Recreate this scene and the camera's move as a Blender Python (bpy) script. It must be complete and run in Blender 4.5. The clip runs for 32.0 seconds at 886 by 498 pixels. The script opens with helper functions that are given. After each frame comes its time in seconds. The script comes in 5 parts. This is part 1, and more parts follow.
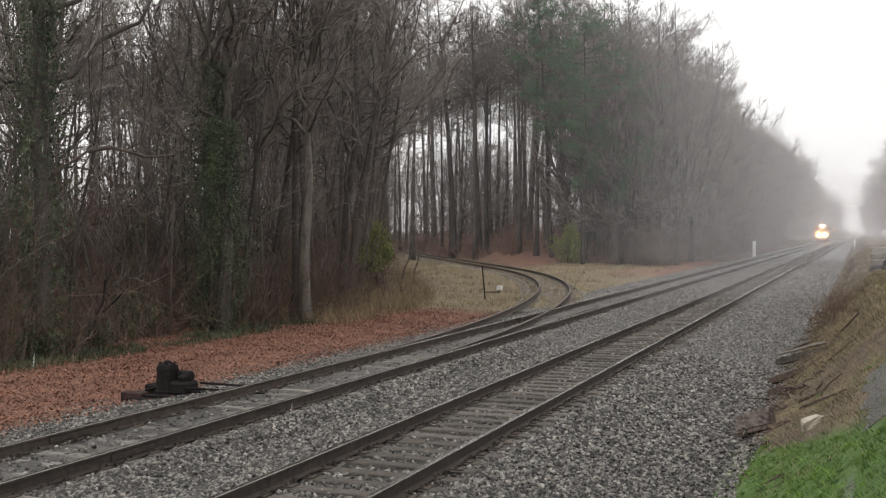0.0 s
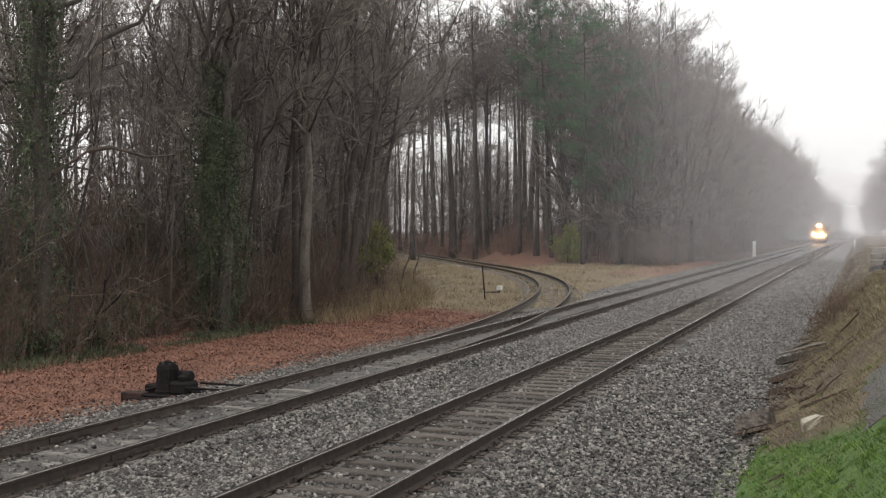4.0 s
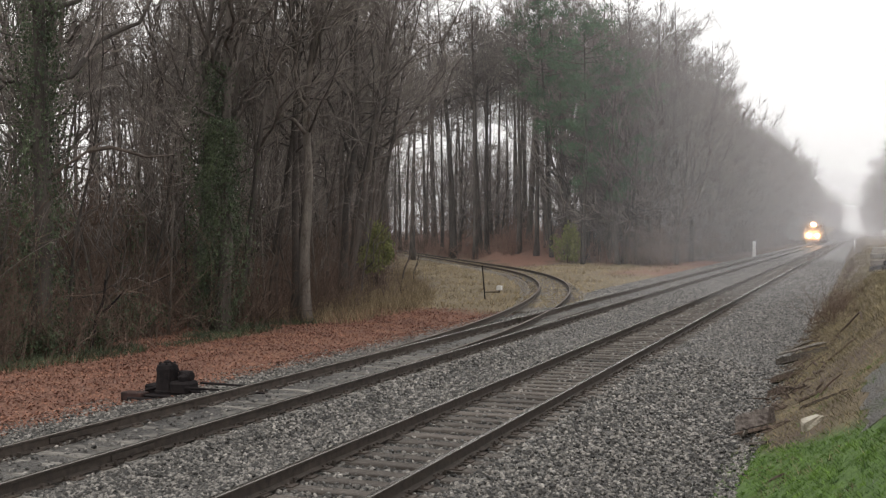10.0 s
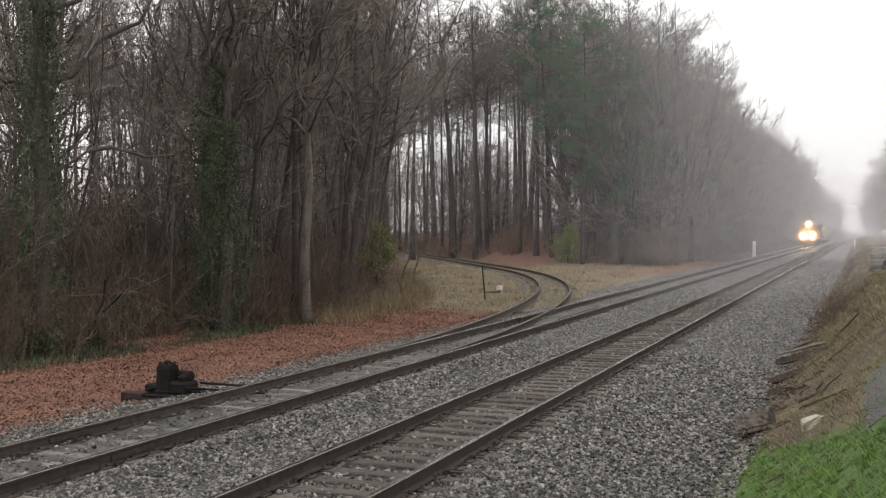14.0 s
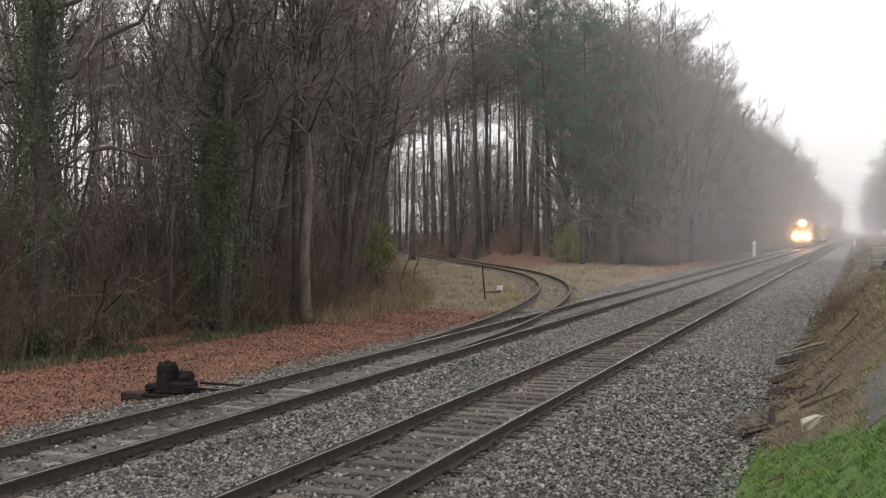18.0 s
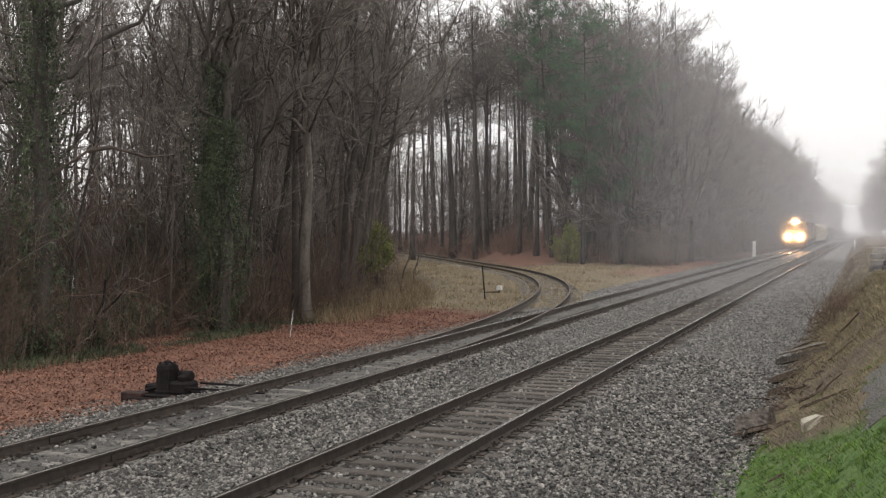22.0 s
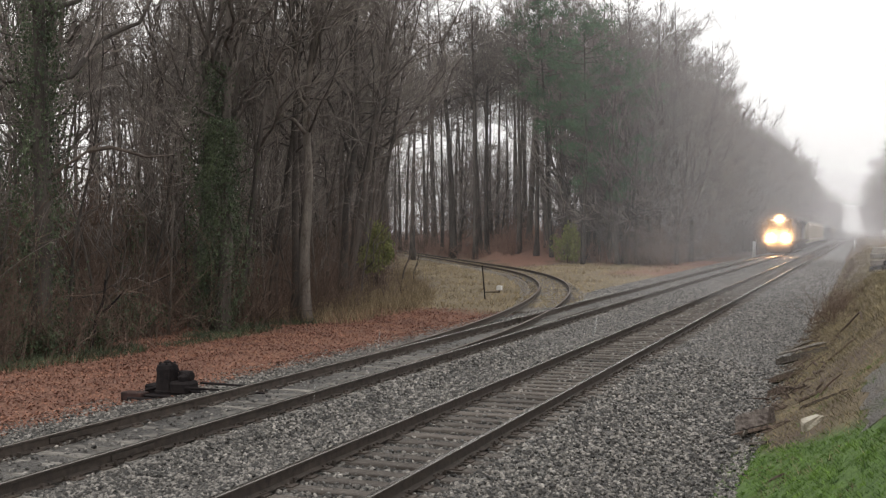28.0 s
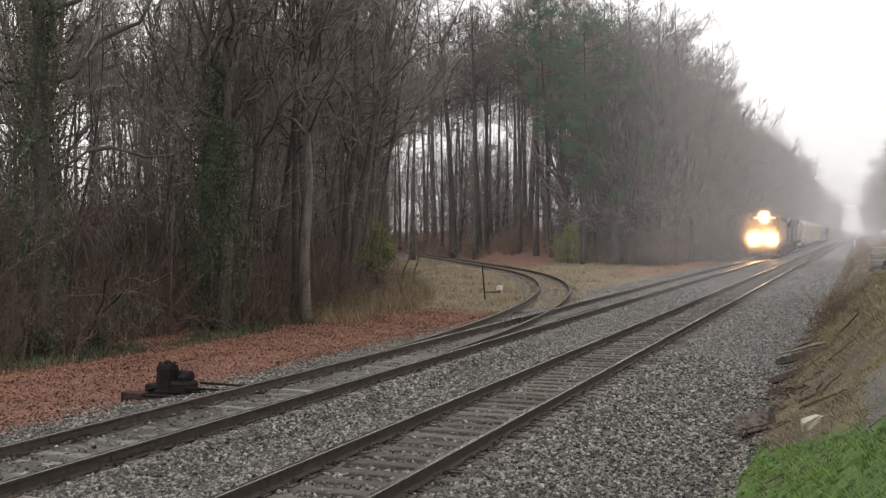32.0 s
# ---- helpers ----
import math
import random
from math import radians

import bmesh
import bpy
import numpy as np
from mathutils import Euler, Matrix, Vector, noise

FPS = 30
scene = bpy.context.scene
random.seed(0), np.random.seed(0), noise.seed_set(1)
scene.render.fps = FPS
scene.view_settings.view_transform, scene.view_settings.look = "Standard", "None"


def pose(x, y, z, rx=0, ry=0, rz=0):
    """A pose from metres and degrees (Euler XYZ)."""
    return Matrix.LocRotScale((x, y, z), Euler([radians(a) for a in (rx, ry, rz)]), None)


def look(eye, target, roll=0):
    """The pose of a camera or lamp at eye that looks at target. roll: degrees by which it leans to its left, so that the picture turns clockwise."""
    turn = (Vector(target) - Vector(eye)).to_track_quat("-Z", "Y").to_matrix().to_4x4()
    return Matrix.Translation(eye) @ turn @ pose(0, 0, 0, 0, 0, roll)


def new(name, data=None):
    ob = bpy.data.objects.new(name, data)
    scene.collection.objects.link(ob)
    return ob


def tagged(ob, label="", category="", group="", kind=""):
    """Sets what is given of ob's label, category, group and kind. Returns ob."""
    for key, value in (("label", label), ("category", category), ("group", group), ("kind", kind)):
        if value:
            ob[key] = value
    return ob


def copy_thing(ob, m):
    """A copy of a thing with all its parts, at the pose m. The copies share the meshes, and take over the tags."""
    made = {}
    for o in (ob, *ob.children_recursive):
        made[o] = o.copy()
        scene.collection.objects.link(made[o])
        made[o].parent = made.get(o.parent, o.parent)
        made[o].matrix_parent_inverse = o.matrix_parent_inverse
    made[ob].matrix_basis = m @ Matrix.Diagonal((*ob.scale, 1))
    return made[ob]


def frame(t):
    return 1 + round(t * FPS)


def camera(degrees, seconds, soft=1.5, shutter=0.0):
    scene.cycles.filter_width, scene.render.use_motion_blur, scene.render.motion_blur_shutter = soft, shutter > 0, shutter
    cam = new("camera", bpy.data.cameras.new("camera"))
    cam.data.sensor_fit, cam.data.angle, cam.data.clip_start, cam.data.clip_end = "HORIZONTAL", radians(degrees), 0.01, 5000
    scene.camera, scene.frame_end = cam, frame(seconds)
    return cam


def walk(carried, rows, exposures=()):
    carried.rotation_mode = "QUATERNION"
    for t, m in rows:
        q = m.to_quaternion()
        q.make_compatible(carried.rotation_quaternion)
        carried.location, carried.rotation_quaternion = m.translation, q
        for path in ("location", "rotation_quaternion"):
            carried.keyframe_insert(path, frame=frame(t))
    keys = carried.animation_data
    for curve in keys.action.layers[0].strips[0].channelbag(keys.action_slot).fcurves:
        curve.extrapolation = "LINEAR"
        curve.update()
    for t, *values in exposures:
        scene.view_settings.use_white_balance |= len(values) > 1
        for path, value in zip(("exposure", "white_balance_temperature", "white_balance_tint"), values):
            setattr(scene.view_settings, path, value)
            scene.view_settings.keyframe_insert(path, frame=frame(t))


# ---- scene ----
cam = camera(44.85, 32.0, soft=1.22)
EYE = (0.0, 0.0, 2.78)
TURN = 21.26                      # degrees between the view and the tracks
VIEW = pose(*EYE, 90 - 0.905, 0, TURN)
walk(cam, [(0.0, VIEW), (32.0, VIEW)])

# ---------------------------------------------------------------- light
world = bpy.data.worlds.new("world")
scene.world = world
world.use_nodes = True
wn = world.node_tree
sky = wn.nodes.new("ShaderNodeTexSky")
sky.sky_type = 'NISHITA'
sky.sun_disc = False
sky.sun_elevation, sky.sun_rotation = radians(48), radians(200)
sky.air_density, sky.dust_density, sky.ozone_density = 1.0, 6.0, 1.0
veil = wn.nodes.new("ShaderNodeMix")
veil.data_type = 'RGBA'
veil.inputs[0].default_value = 0.93            # cloud cover over the sky
veil.inputs[7].default_value = (13.6, 13.4, 13.2, 1)
wn.links.new(sky.outputs[0], veil.inputs[6])
wn.links.new(veil.outputs[2], wn.nodes["Background"].inputs[0])
wn.nodes["Background"].inputs[1].default_value = 0.1

sun_data = bpy.data.lights.new("sun", 'SUN')
sun_data.energy, sun_data.angle, sun_data.color = 0.5, radians(40), (1.0, 0.97, 0.93)
sun = new("sun", sun_data)
sun.matrix_world = look((0, 0, 60), (14, 30, 0))
scene.view_settings.exposure = 0.0


# ---------------------------------------------------------------- materials
def mat(name, a, b, scale=6.0, rough=0.85, bump=0.3, fine=60.0, metal=0.0, vary=0.25, spec=0.35, stretch=(1, 1, 1),
        island=False, coord="Object", skew=1.0):
    """Two colours mixed by coarse and fine noise, with a relief, and a little change from piece to piece."""
    m = bpy.data.materials.new(name)
    m.use_nodes = True
    nt = m.node_tree
    bs = nt.nodes["Principled BSDF"]
    tc = nt.nodes.new("ShaderNodeTexCoord")
    mp = nt.nodes.new("ShaderNodeMapping")
    mp.inputs["Scale"].default_value = stretch
    nt.links.new(tc.outputs[coord], mp.inputs[0])
    n1 = nt.nodes.new("ShaderNodeTexNoise")
    n1.inputs["Scale"].default_value, n1.inputs["Detail"].default_value = scale, 5
    n2 = nt.nodes.new("ShaderNodeTexNoise")
    n2.inputs["Scale"].default_value, n2.inputs["Detail"].default_value = fine, 3
    for n in (n1, n2):
        nt.links.new(mp.outputs[0], n.inputs["Vector"])
    add = nt.nodes.new("ShaderNodeMath")
    add.operation = 'MULTIPLY_ADD'
    add.inputs[1].default_value, add.inputs[2].default_value = 0.6, -0.3
    nt.links.new(n2.outputs[0], add.inputs[0])
    tot = nt.nodes.new("ShaderNodeMath")
    nt.links.new(n1.outputs[0], tot.inputs[0])
    nt.links.new(add.outputs[0], tot.inputs[1])
    rmp = nt.nodes.new("ShaderNodeMapRange")
    rmp.inputs[1].default_value, rmp.inputs[2].default_value = 0.3, 0.7
    nt.links.new(tot.outputs[0], rmp.inputs[0])
    mx = nt.nodes.new("ShaderNodeMix")
    mx.data_type = 'RGBA'
    mx.inputs[6].default_value, mx.inputs[7].default_value = (*a, 1), (*b, 1)
    nt.links.new(rmp.outputs[0], mx.inputs[0])
    if island:
        gi = nt.nodes.new("ShaderNodeNewGeometry")
        rnd = gi.outputs["Random Per Island"]
    else:
        rnd = nt.nodes.new("ShaderNodeObjectInfo").outputs["Random"]
    sc = nt.nodes.new("ShaderNodeMapRange")
    sc.inputs[3].default_value, sc.inputs[4].default_value = 1 - vary, 1 + vary
    if skew != 1.0:
        pw = nt.nodes.new("ShaderNodeMath")
        pw.operation = 'POWER'
        pw.inputs[1].default_value = skew
        nt.links.new(rnd, pw.inputs[0])
        rnd = pw.outputs[0]
    nt.links.new(rnd, sc.inputs[0])
    hsv = nt.nodes.new("ShaderNodeHueSaturation")
    nt.links.new(sc.outputs[0], hsv.inputs["Value"])
    nt.links.new(mx.outputs[2], hsv.inputs["Color"])
    nt.links.new(hsv.outputs[0], bs.inputs["Base Color"])
    bs.inputs["Roughness"].default_value = rough
    bs.inputs["Metallic"].default_value = metal
    bs.inputs["Specular IOR Level"].default_value = spec
    if bump:
        bp = nt.nodes.new("ShaderNodeBump")
        bp.inputs["Strength"].default_value, bp.inputs["Distance"].default_value = bump, 0.02
        nt.links.new(tot.outputs[0], bp.inputs["Height"])
        nt.links.new(bp.outputs[0], bs.inputs["Normal"])
    return m


def glow(name, colour, strength):
    m = bpy.data.materials.new(name)
    m.use_nodes = True
    bs = m.node_tree.nodes["Principled BSDF"]
    bs.inputs["Base Color"].default_value = (*colour, 1)
    bs.inputs["Emission Color"].default_value = (*colour, 1)
    bs.inputs["Emission Strength"].default_value = strength
    return m


M_BARK = mat("bark", (0.038, 0.032, 0.028), (0.108, 0.093, 0.083), 1.2, 0.95, 0.6, 14, stretch=(3, 3, 0.5), vary=0.35)
M_PALE = mat("pale_bark", (0.060, 0.050, 0.042), (0.19, 0.165, 0.145), 1.5, 0.95, 0.5, 16, stretch=(3, 3, 0.6), vary=0.2)
M_LIMB = mat("limb_bark", (0.06, 0.047, 0.04), (0.13, 0.105, 0.088), 2.5, 0.95, 0.0, 20, vary=0.3)
M_TWIG = mat("twig", (0.105, 0.091, 0.081), (0.235, 0.205, 0.184), 0.6, 0.95, 0.0, 4, vary=0.3)
M_REDBRUSH = mat("red_brush_stem", (0.13, 0.078, 0.060), (0.29, 0.185, 0.145), 0.5, 0.95, 0.0, 3, vary=0.25)
M_BRUSH = mat("brush_stem", (0.068, 0.047, 0.037), (0.165, 0.118, 0.091), 0.5, 0.95, 0.0, 3, vary=0.25)
M_IVY = mat("ivy_leaf", (0.030, 0.043, 0.023), (0.080, 0.104, 0.052), 0.9, 0.5, 0.0, 6, vary=0.4, island=True)
M_PINE = mat("pine_needle", (0.040, 0.084, 0.044), (0.092, 0.160, 0.084), 0.5, 0.7, 0.0, 5, vary=0.35, island=True)
M_BUSH = mat("bush_leaf", (0.10, 0.115, 0.030), (0.22, 0.23, 0.070), 0.8, 0.7, 0.0, 6, vary=0.35, island=True)
M_LEAF = mat("fallen_leaf", (0.118, 0.052, 0.036), (0.285, 0.143, 0.096), 1.2, 0.8, 0.0, 9, vary=0.45, island=True)
M_DEAD = mat("dead_bank_grass", (0.095, 0.078, 0.045), (0.27, 0.225, 0.132), 0.9, 0.85, 0.0, 6, vary=0.45, island=True)
M_GRASS = mat("grass_blade", (0.030, 0.072, 0.011), (0.140, 0.240, 0.034), 5.5, 0.6, 0.0, 6, vary=0.35, island=True)
M_STRAW = mat("dry_grass", (0.22, 0.175, 0.10), (0.46, 0.37, 0.22), 0.8, 0.8, 0.0, 6, vary=0.35, island=True)
M_STONE = mat("ballast_stone", (0.047, 0.044, 0.040), (0.178, 0.165, 0.148), 24, 0.34, 0.0, 60, vary=0.0, island=True, skew=2.2)
for n_ in M_STONE.node_tree.nodes:
    if n_.bl_idname == "ShaderNodeMapRange" and n_.inputs[3].default_value == 1.0:
        n_.inputs[3].default_value, n_.inputs[4].default_value = 0.22, 2.7
M_TIE = mat("weathered_tie", (0.052, 0.043, 0.037), (0.165, 0.145, 0.127), 3.0, 0.85, 0.7, 40, stretch=(1, 9, 9), vary=0.3)
M_RUST = mat("rusty_steel", (0.028, 0.022, 0.018), (0.070, 0.054, 0.044), 9, 0.75, 0.3, 60, vary=0.15)
M_STEEL = mat("worn_rail_head", (0.16, 0.145, 0.13), (0.30, 0.28, 0.26), 4, 0.27, 0.05, 50, metal=0.9, vary=0.05)
M_DULL = mat("rusty_rail_head", (0.085, 0.062, 0.050), (0.15, 0.115, 0.095), 4, 0.5, 0.1, 50, metal=0.3, vary=0.05)
M_BLACK = mat("black_iron", (0.007, 0.006, 0.007), (0.022, 0.017, 0.017), 8, 0.75, 0.4, 50, vary=0.1, spec=0.14)
M_OLDWOOD = mat("split_old_timber", (0.05, 0.039, 0.032), (0.22, 0.195, 0.17), 3.5, 0.9, 0.8, 30, stretch=(1, 7, 7), vary=0.35)
M_GREYWOOD = mat("weathered_grey_wood", (0.10, 0.088, 0.075), (0.40, 0.37, 0.33), 4.0, 0.9, 0.6, 30, stretch=(1, 8, 8), vary=0.25)
M_ROCK = mat("pale_rock", (0.30, 0.27, 0.21), (0.50, 0.47, 0.39), 6, 0.8, 0.4, 40, vary=0.05)
M_ROTTEN = mat("rotten_timber", (0.035, 0.025, 0.020), (0.20, 0.15, 0.12), 4.0, 0.9, 0.9, 25, stretch=(2, 5, 5), vary=0.3)
M_BLOCK = mat("brown_tie_block", (0.065, 0.050, 0.044), (0.25, 0.218, 0.195), 4.0, 0.85, 0.7, 25, stretch=(2, 5, 5), vary=0.1)
M_CREOSOTE = mat("red_black_creosote", (0.016, 0.008, 0.007), (0.050, 0.024, 0.020), 6.0, 0.8, 0.4, 30, vary=0.1)
M_WEED = mat("brown_weed", (0.11, 0.082, 0.050), (0.30, 0.235, 0.145), 0.6, 0.85, 0.0, 5, vary=0.4, island=True)
M_WHITE = mat("white_paint", (0.66, 0.65, 0.63), (0.80, 0.80, 0.78), 3, 0.6, 0.1, 30, vary=0.05)


def ballast_material(name, light, dark, scale):
    """Crushed stone: cells for the stones, dark joints, a relief from the cells."""
    m = bpy.data.materials.new(name)
    m.use_nodes = True
    nt = m.node_tree
    bs = nt.nodes["Principled BSDF"]
    tc = nt.nodes.new("ShaderNodeTexCoord")
    vo = nt.nodes.new("ShaderNodeTexVoronoi")
    vo.inputs["Scale"].default_value = scale
    nt.links.new(tc.outputs["Object"], vo.inputs["Vector"])
    sep = nt.nodes.new("ShaderNodeSeparateColor")
    nt.links.new(vo.outputs["Color"], sep.inputs[0])
    no = nt.nodes.new("ShaderNodeTexNoise")
    no.inputs["Scale"].default_value, no.inputs["Detail"].default_value = 0.55, 4
    nt.links.new(tc.outputs["Object"], no.inputs["Vector"])
    a = nt.nodes.new("ShaderNodeMath")
    a.operation = 'MULTIPLY_ADD'
    a.inputs[1].default_value = 0.75
    nt.links.new(sep.outputs[0], a.inputs[0])
    b = nt.nodes.new("ShaderNodeMath")
    b.operation = 'MULTIPLY_ADD'
    b.inputs[1].default_value, b.inputs[2].default_value = 0.8, -0.28
    nt.links.new(no.outputs[0], b.inputs[0])
    nt.links.new(b.outputs[0], a.inputs[2])
    mx = nt.nodes.new("ShaderNodeMix")
    mx.data_type = 'RGBA'
    mx.clamp_factor = True
    mx.inputs[6].default_value, mx.inputs[7].default_value = (*dark, 1), (*light, 1)
    nt.links.new(a.outputs[0], mx.inputs[0])
    nt.links.new(mx.outputs[2], bs.inputs["Base Color"])
    bs.inputs["Roughness"].default_value = 0.45
    bs.inputs["Specular IOR Level"].default_value = 0.5
    bp = nt.nodes.new("ShaderNodeBump")
    bp.invert = True
    bp.inputs["Strength"].default_value, bp.inputs["Distance"].default_value = 1.0, 0.05
    nt.links.new(vo.outputs["Distance"], bp.inputs["Height"])
    nt.links.new(bp.outputs[0], bs.inputs["Normal"])
    return m


M_BALLAST = ballast_material("ballast", (0.12, 0.111, 0.10), (0.013, 0.012, 0.011), 18)
M_FINES = ballast_material("ballast_fines", (0.150, 0.139, 0.125), (0.034, 0.031, 0.028), 26)
M_DIRT = ballast_material("dirty_ballast", (0.19, 0.160, 0.130), (0.060, 0.048, 0.038), 22)
M_DUSTY = mat("dusty_tie", (0.055, 0.049, 0.043), (0.25, 0.234, 0.21), 2.0, 0.85, 0.5, 30, stretch=(1, 9, 9), vary=0.35)


def ground_material():
    """Forest floor, fallen leaves, green grass and straw, mixed by the ground's own attribute."""
    m = bpy.data.materials.new("ground")
    m.use_nodes = True
    nt = m.node_tree
    bs = nt.nodes["Principled BSDF"]
    at = nt.nodes.new("ShaderNodeAttribute")
    at.attribute_name = "cover"
    sep = nt.nodes.new("ShaderNodeSeparateColor")
    nt.links.new(at.outputs["Color"], sep.inputs[0])
    tc = nt.nodes.new("ShaderNodeTexCoord")
    n1 = nt.nodes.new("ShaderNodeTexNoise")
    n1.inputs["Scale"].default_value, n1.inputs["Detail"].default_value = 9, 6
    n2 = nt.nodes.new("ShaderNodeTexNoise")
    n2.inputs["Scale"].default_value, n2.inputs["Detail"].default_value = 0.7, 4
    for n in (n1, n2):
        nt.links.new(tc.outputs["Object"], n.inputs["Vector"])

    def two(a, b):
        x = nt.nodes.new("ShaderNodeMix")
        x.data_type = 'RGBA'
        x.inputs[6].default_value, x.inputs[7].default_value = (*a, 1), (*b, 1)
        r = nt.nodes.new("ShaderNodeMapRange")
        r.inputs[1].default_value, r.inputs[2].default_value = 0.3, 0.7
        nt.links.new(n1.outputs[0], r.inputs[0])
        nt.links.new(r.outputs[0], x.inputs[0])
        return x.outputs[2]

    base = two((0.05, 0.034, 0.026), (0.125, 0.088, 0.066))
    for channel, a, b in ((0, (0.12, 0.058, 0.040), (0.25, 0.130, 0.090)), (1, (0.032, 0.066, 0.013), (0.090, 0.158, 0.030)),
                          (2, (0.095, 0.076, 0.047), (0.22, 0.172, 0.105))):
        w = nt.nodes.new("ShaderNodeMath")
        w.operation = 'MULTIPLY_ADD'
        w.inputs[1].default_value, w.inputs[2].default_value = 1.4, -0.7
        nt.links.new(n2.outputs[0], w.inputs[0])
        s = nt.nodes.new("ShaderNodeMath")
        nt.links.new(sep.outputs[channel], s.inputs[0])
        nt.links.new(w.outputs[0], s.inputs[1])
        r = nt.nodes.new("ShaderNodeMapRange")
        r.inputs[1].default_value, r.inputs[2].default_value = 0.3, 0.7
        nt.links.new(s.outputs[0], r.inputs[0])
        x = nt.nodes.new("ShaderNodeMix")
        x.data_type = 'RGBA'
        nt.links.new(r.outputs[0], x.inputs[0])
        nt.links.new(base, x.inputs[6])
        nt.links.new(two(a, b), x.inputs[7])
        base = x.outputs[2]
    nt.links.new(base, bs.inputs["Base Color"])
    bs.inputs["Roughness"].default_value = 0.9
    bp = nt.nodes.new("ShaderNodeBump")
    bp.inputs["Strength"].default_value, bp.inputs["Distance"].default_value = 0.8, 0.05
    nt.links.new(n1.outputs[0], bp.inputs["Height"])
    nt.links.new(bp.outputs[0], bs.inputs["Normal"])
    return m


def mist_material(name, density, top, x0, x1, thin):
    """Thin mist: lets most light through, scatters the rest; thins out upwards."""
    m = bpy.data.materials.new(name)
    m.use_nodes = True
    nt = m.node_tree
    nt.nodes.remove(nt.nodes["Principled BSDF"])
    out = nt.nodes["Material Output"]
    di, tr, cl = (nt.nodes.new("ShaderNodeBsdf" + k) for k in ("Diffuse", "Translucent", "Transparent"))
    di.inputs[0].default_value = tr.inputs[0].default_value = (0.94, 0.93, 0.96, 1)
    half, mx = nt.nodes.new("ShaderNodeMixShader"), nt.nodes.new("ShaderNodeMixShader")
    nt.links.new(di.outputs[0], half.inputs[1])
    nt.links.new(tr.outputs[0], half.inputs[2])
    tc = nt.nodes.new("ShaderNodeTexCoord")
    sp = nt.nodes.new("ShaderNodeSeparateXYZ")
    nt.links.new(tc.outputs["Object"], sp.inputs[0])
    no = nt.nodes.new("ShaderNodeTexNoise")
    no.inputs["Scale"].default_value, no.inputs["Detail"].default_value = 0.05, 3
    nt.links.new(tc.outputs["Object"], no.inputs["Vector"])
    r = nt.nodes.new("ShaderNodeMapRange")
    r.interpolation_type = 'SMOOTHSTEP'
    r.inputs[1].default_value, r.inputs[2].default_value = top * 0.15, top
    r.inputs[3].default_value, r.inputs[4].default_value = density, 0.0
    nt.links.new(sp.outputs[2], r.inputs[0])
    w = nt.nodes.new("ShaderNodeMapRange")           # thinner among the trees than over the open tracks
    w.interpolation_type = 'SMOOTHSTEP'
    w.inputs[1].default_value, w.inputs[2].default_value, w.inputs[3].default_value, w.inputs[4].default_value = x0, x1, thin, 1.0
    nt.links.new(sp.outputs[0], w.inputs[0])
    wm = nt.nodes.new("ShaderNodeMath")
    wm.operation = 'MULTIPLY'
    nt.links.new(w.outputs[0], wm.inputs[0])
    lo = nt.nodes.new("ShaderNodeMapRange")          # lifts off the ground
    lo.interpolation_type = 'SMOOTHSTEP'
    lo.inputs[1].default_value, lo.inputs[2].default_value = -0.45, 0.8
    nt.links.new(sp.outputs[2], lo.inputs[0])
    wl = nt.nodes.new("ShaderNodeMath")
    wl.operation = 'MULTIPLY'
    nt.links.new(lo.outputs[0], wl.inputs[0])
    nt.links.new(r.outputs[0], wl.inputs[1])
    nt.links.new(wl.outputs[0], wm.inputs[1])
    mu = nt.nodes.new("ShaderNodeMath")
    mu.operation = 'MULTIPLY'
    ad = nt.nodes.new("ShaderNodeMath")
    ad.inputs[1].default_value = 0.5
    nt.links.new(no.outputs[0], ad.inputs[0])
    nt.links.new(wm.outputs[0], mu.inputs[0])
    nt.links.new(ad.outputs[0], mu.inputs[1])
    nt.links.new(mu.outputs[0], mx.inputs[0])
    nt.links.new(cl.outputs[0], mx.inputs[1])
    nt.links.new(half.outputs[0], mx.inputs[2])
    nt.links.new(mx.outputs[0], out.inputs[0])
    return m


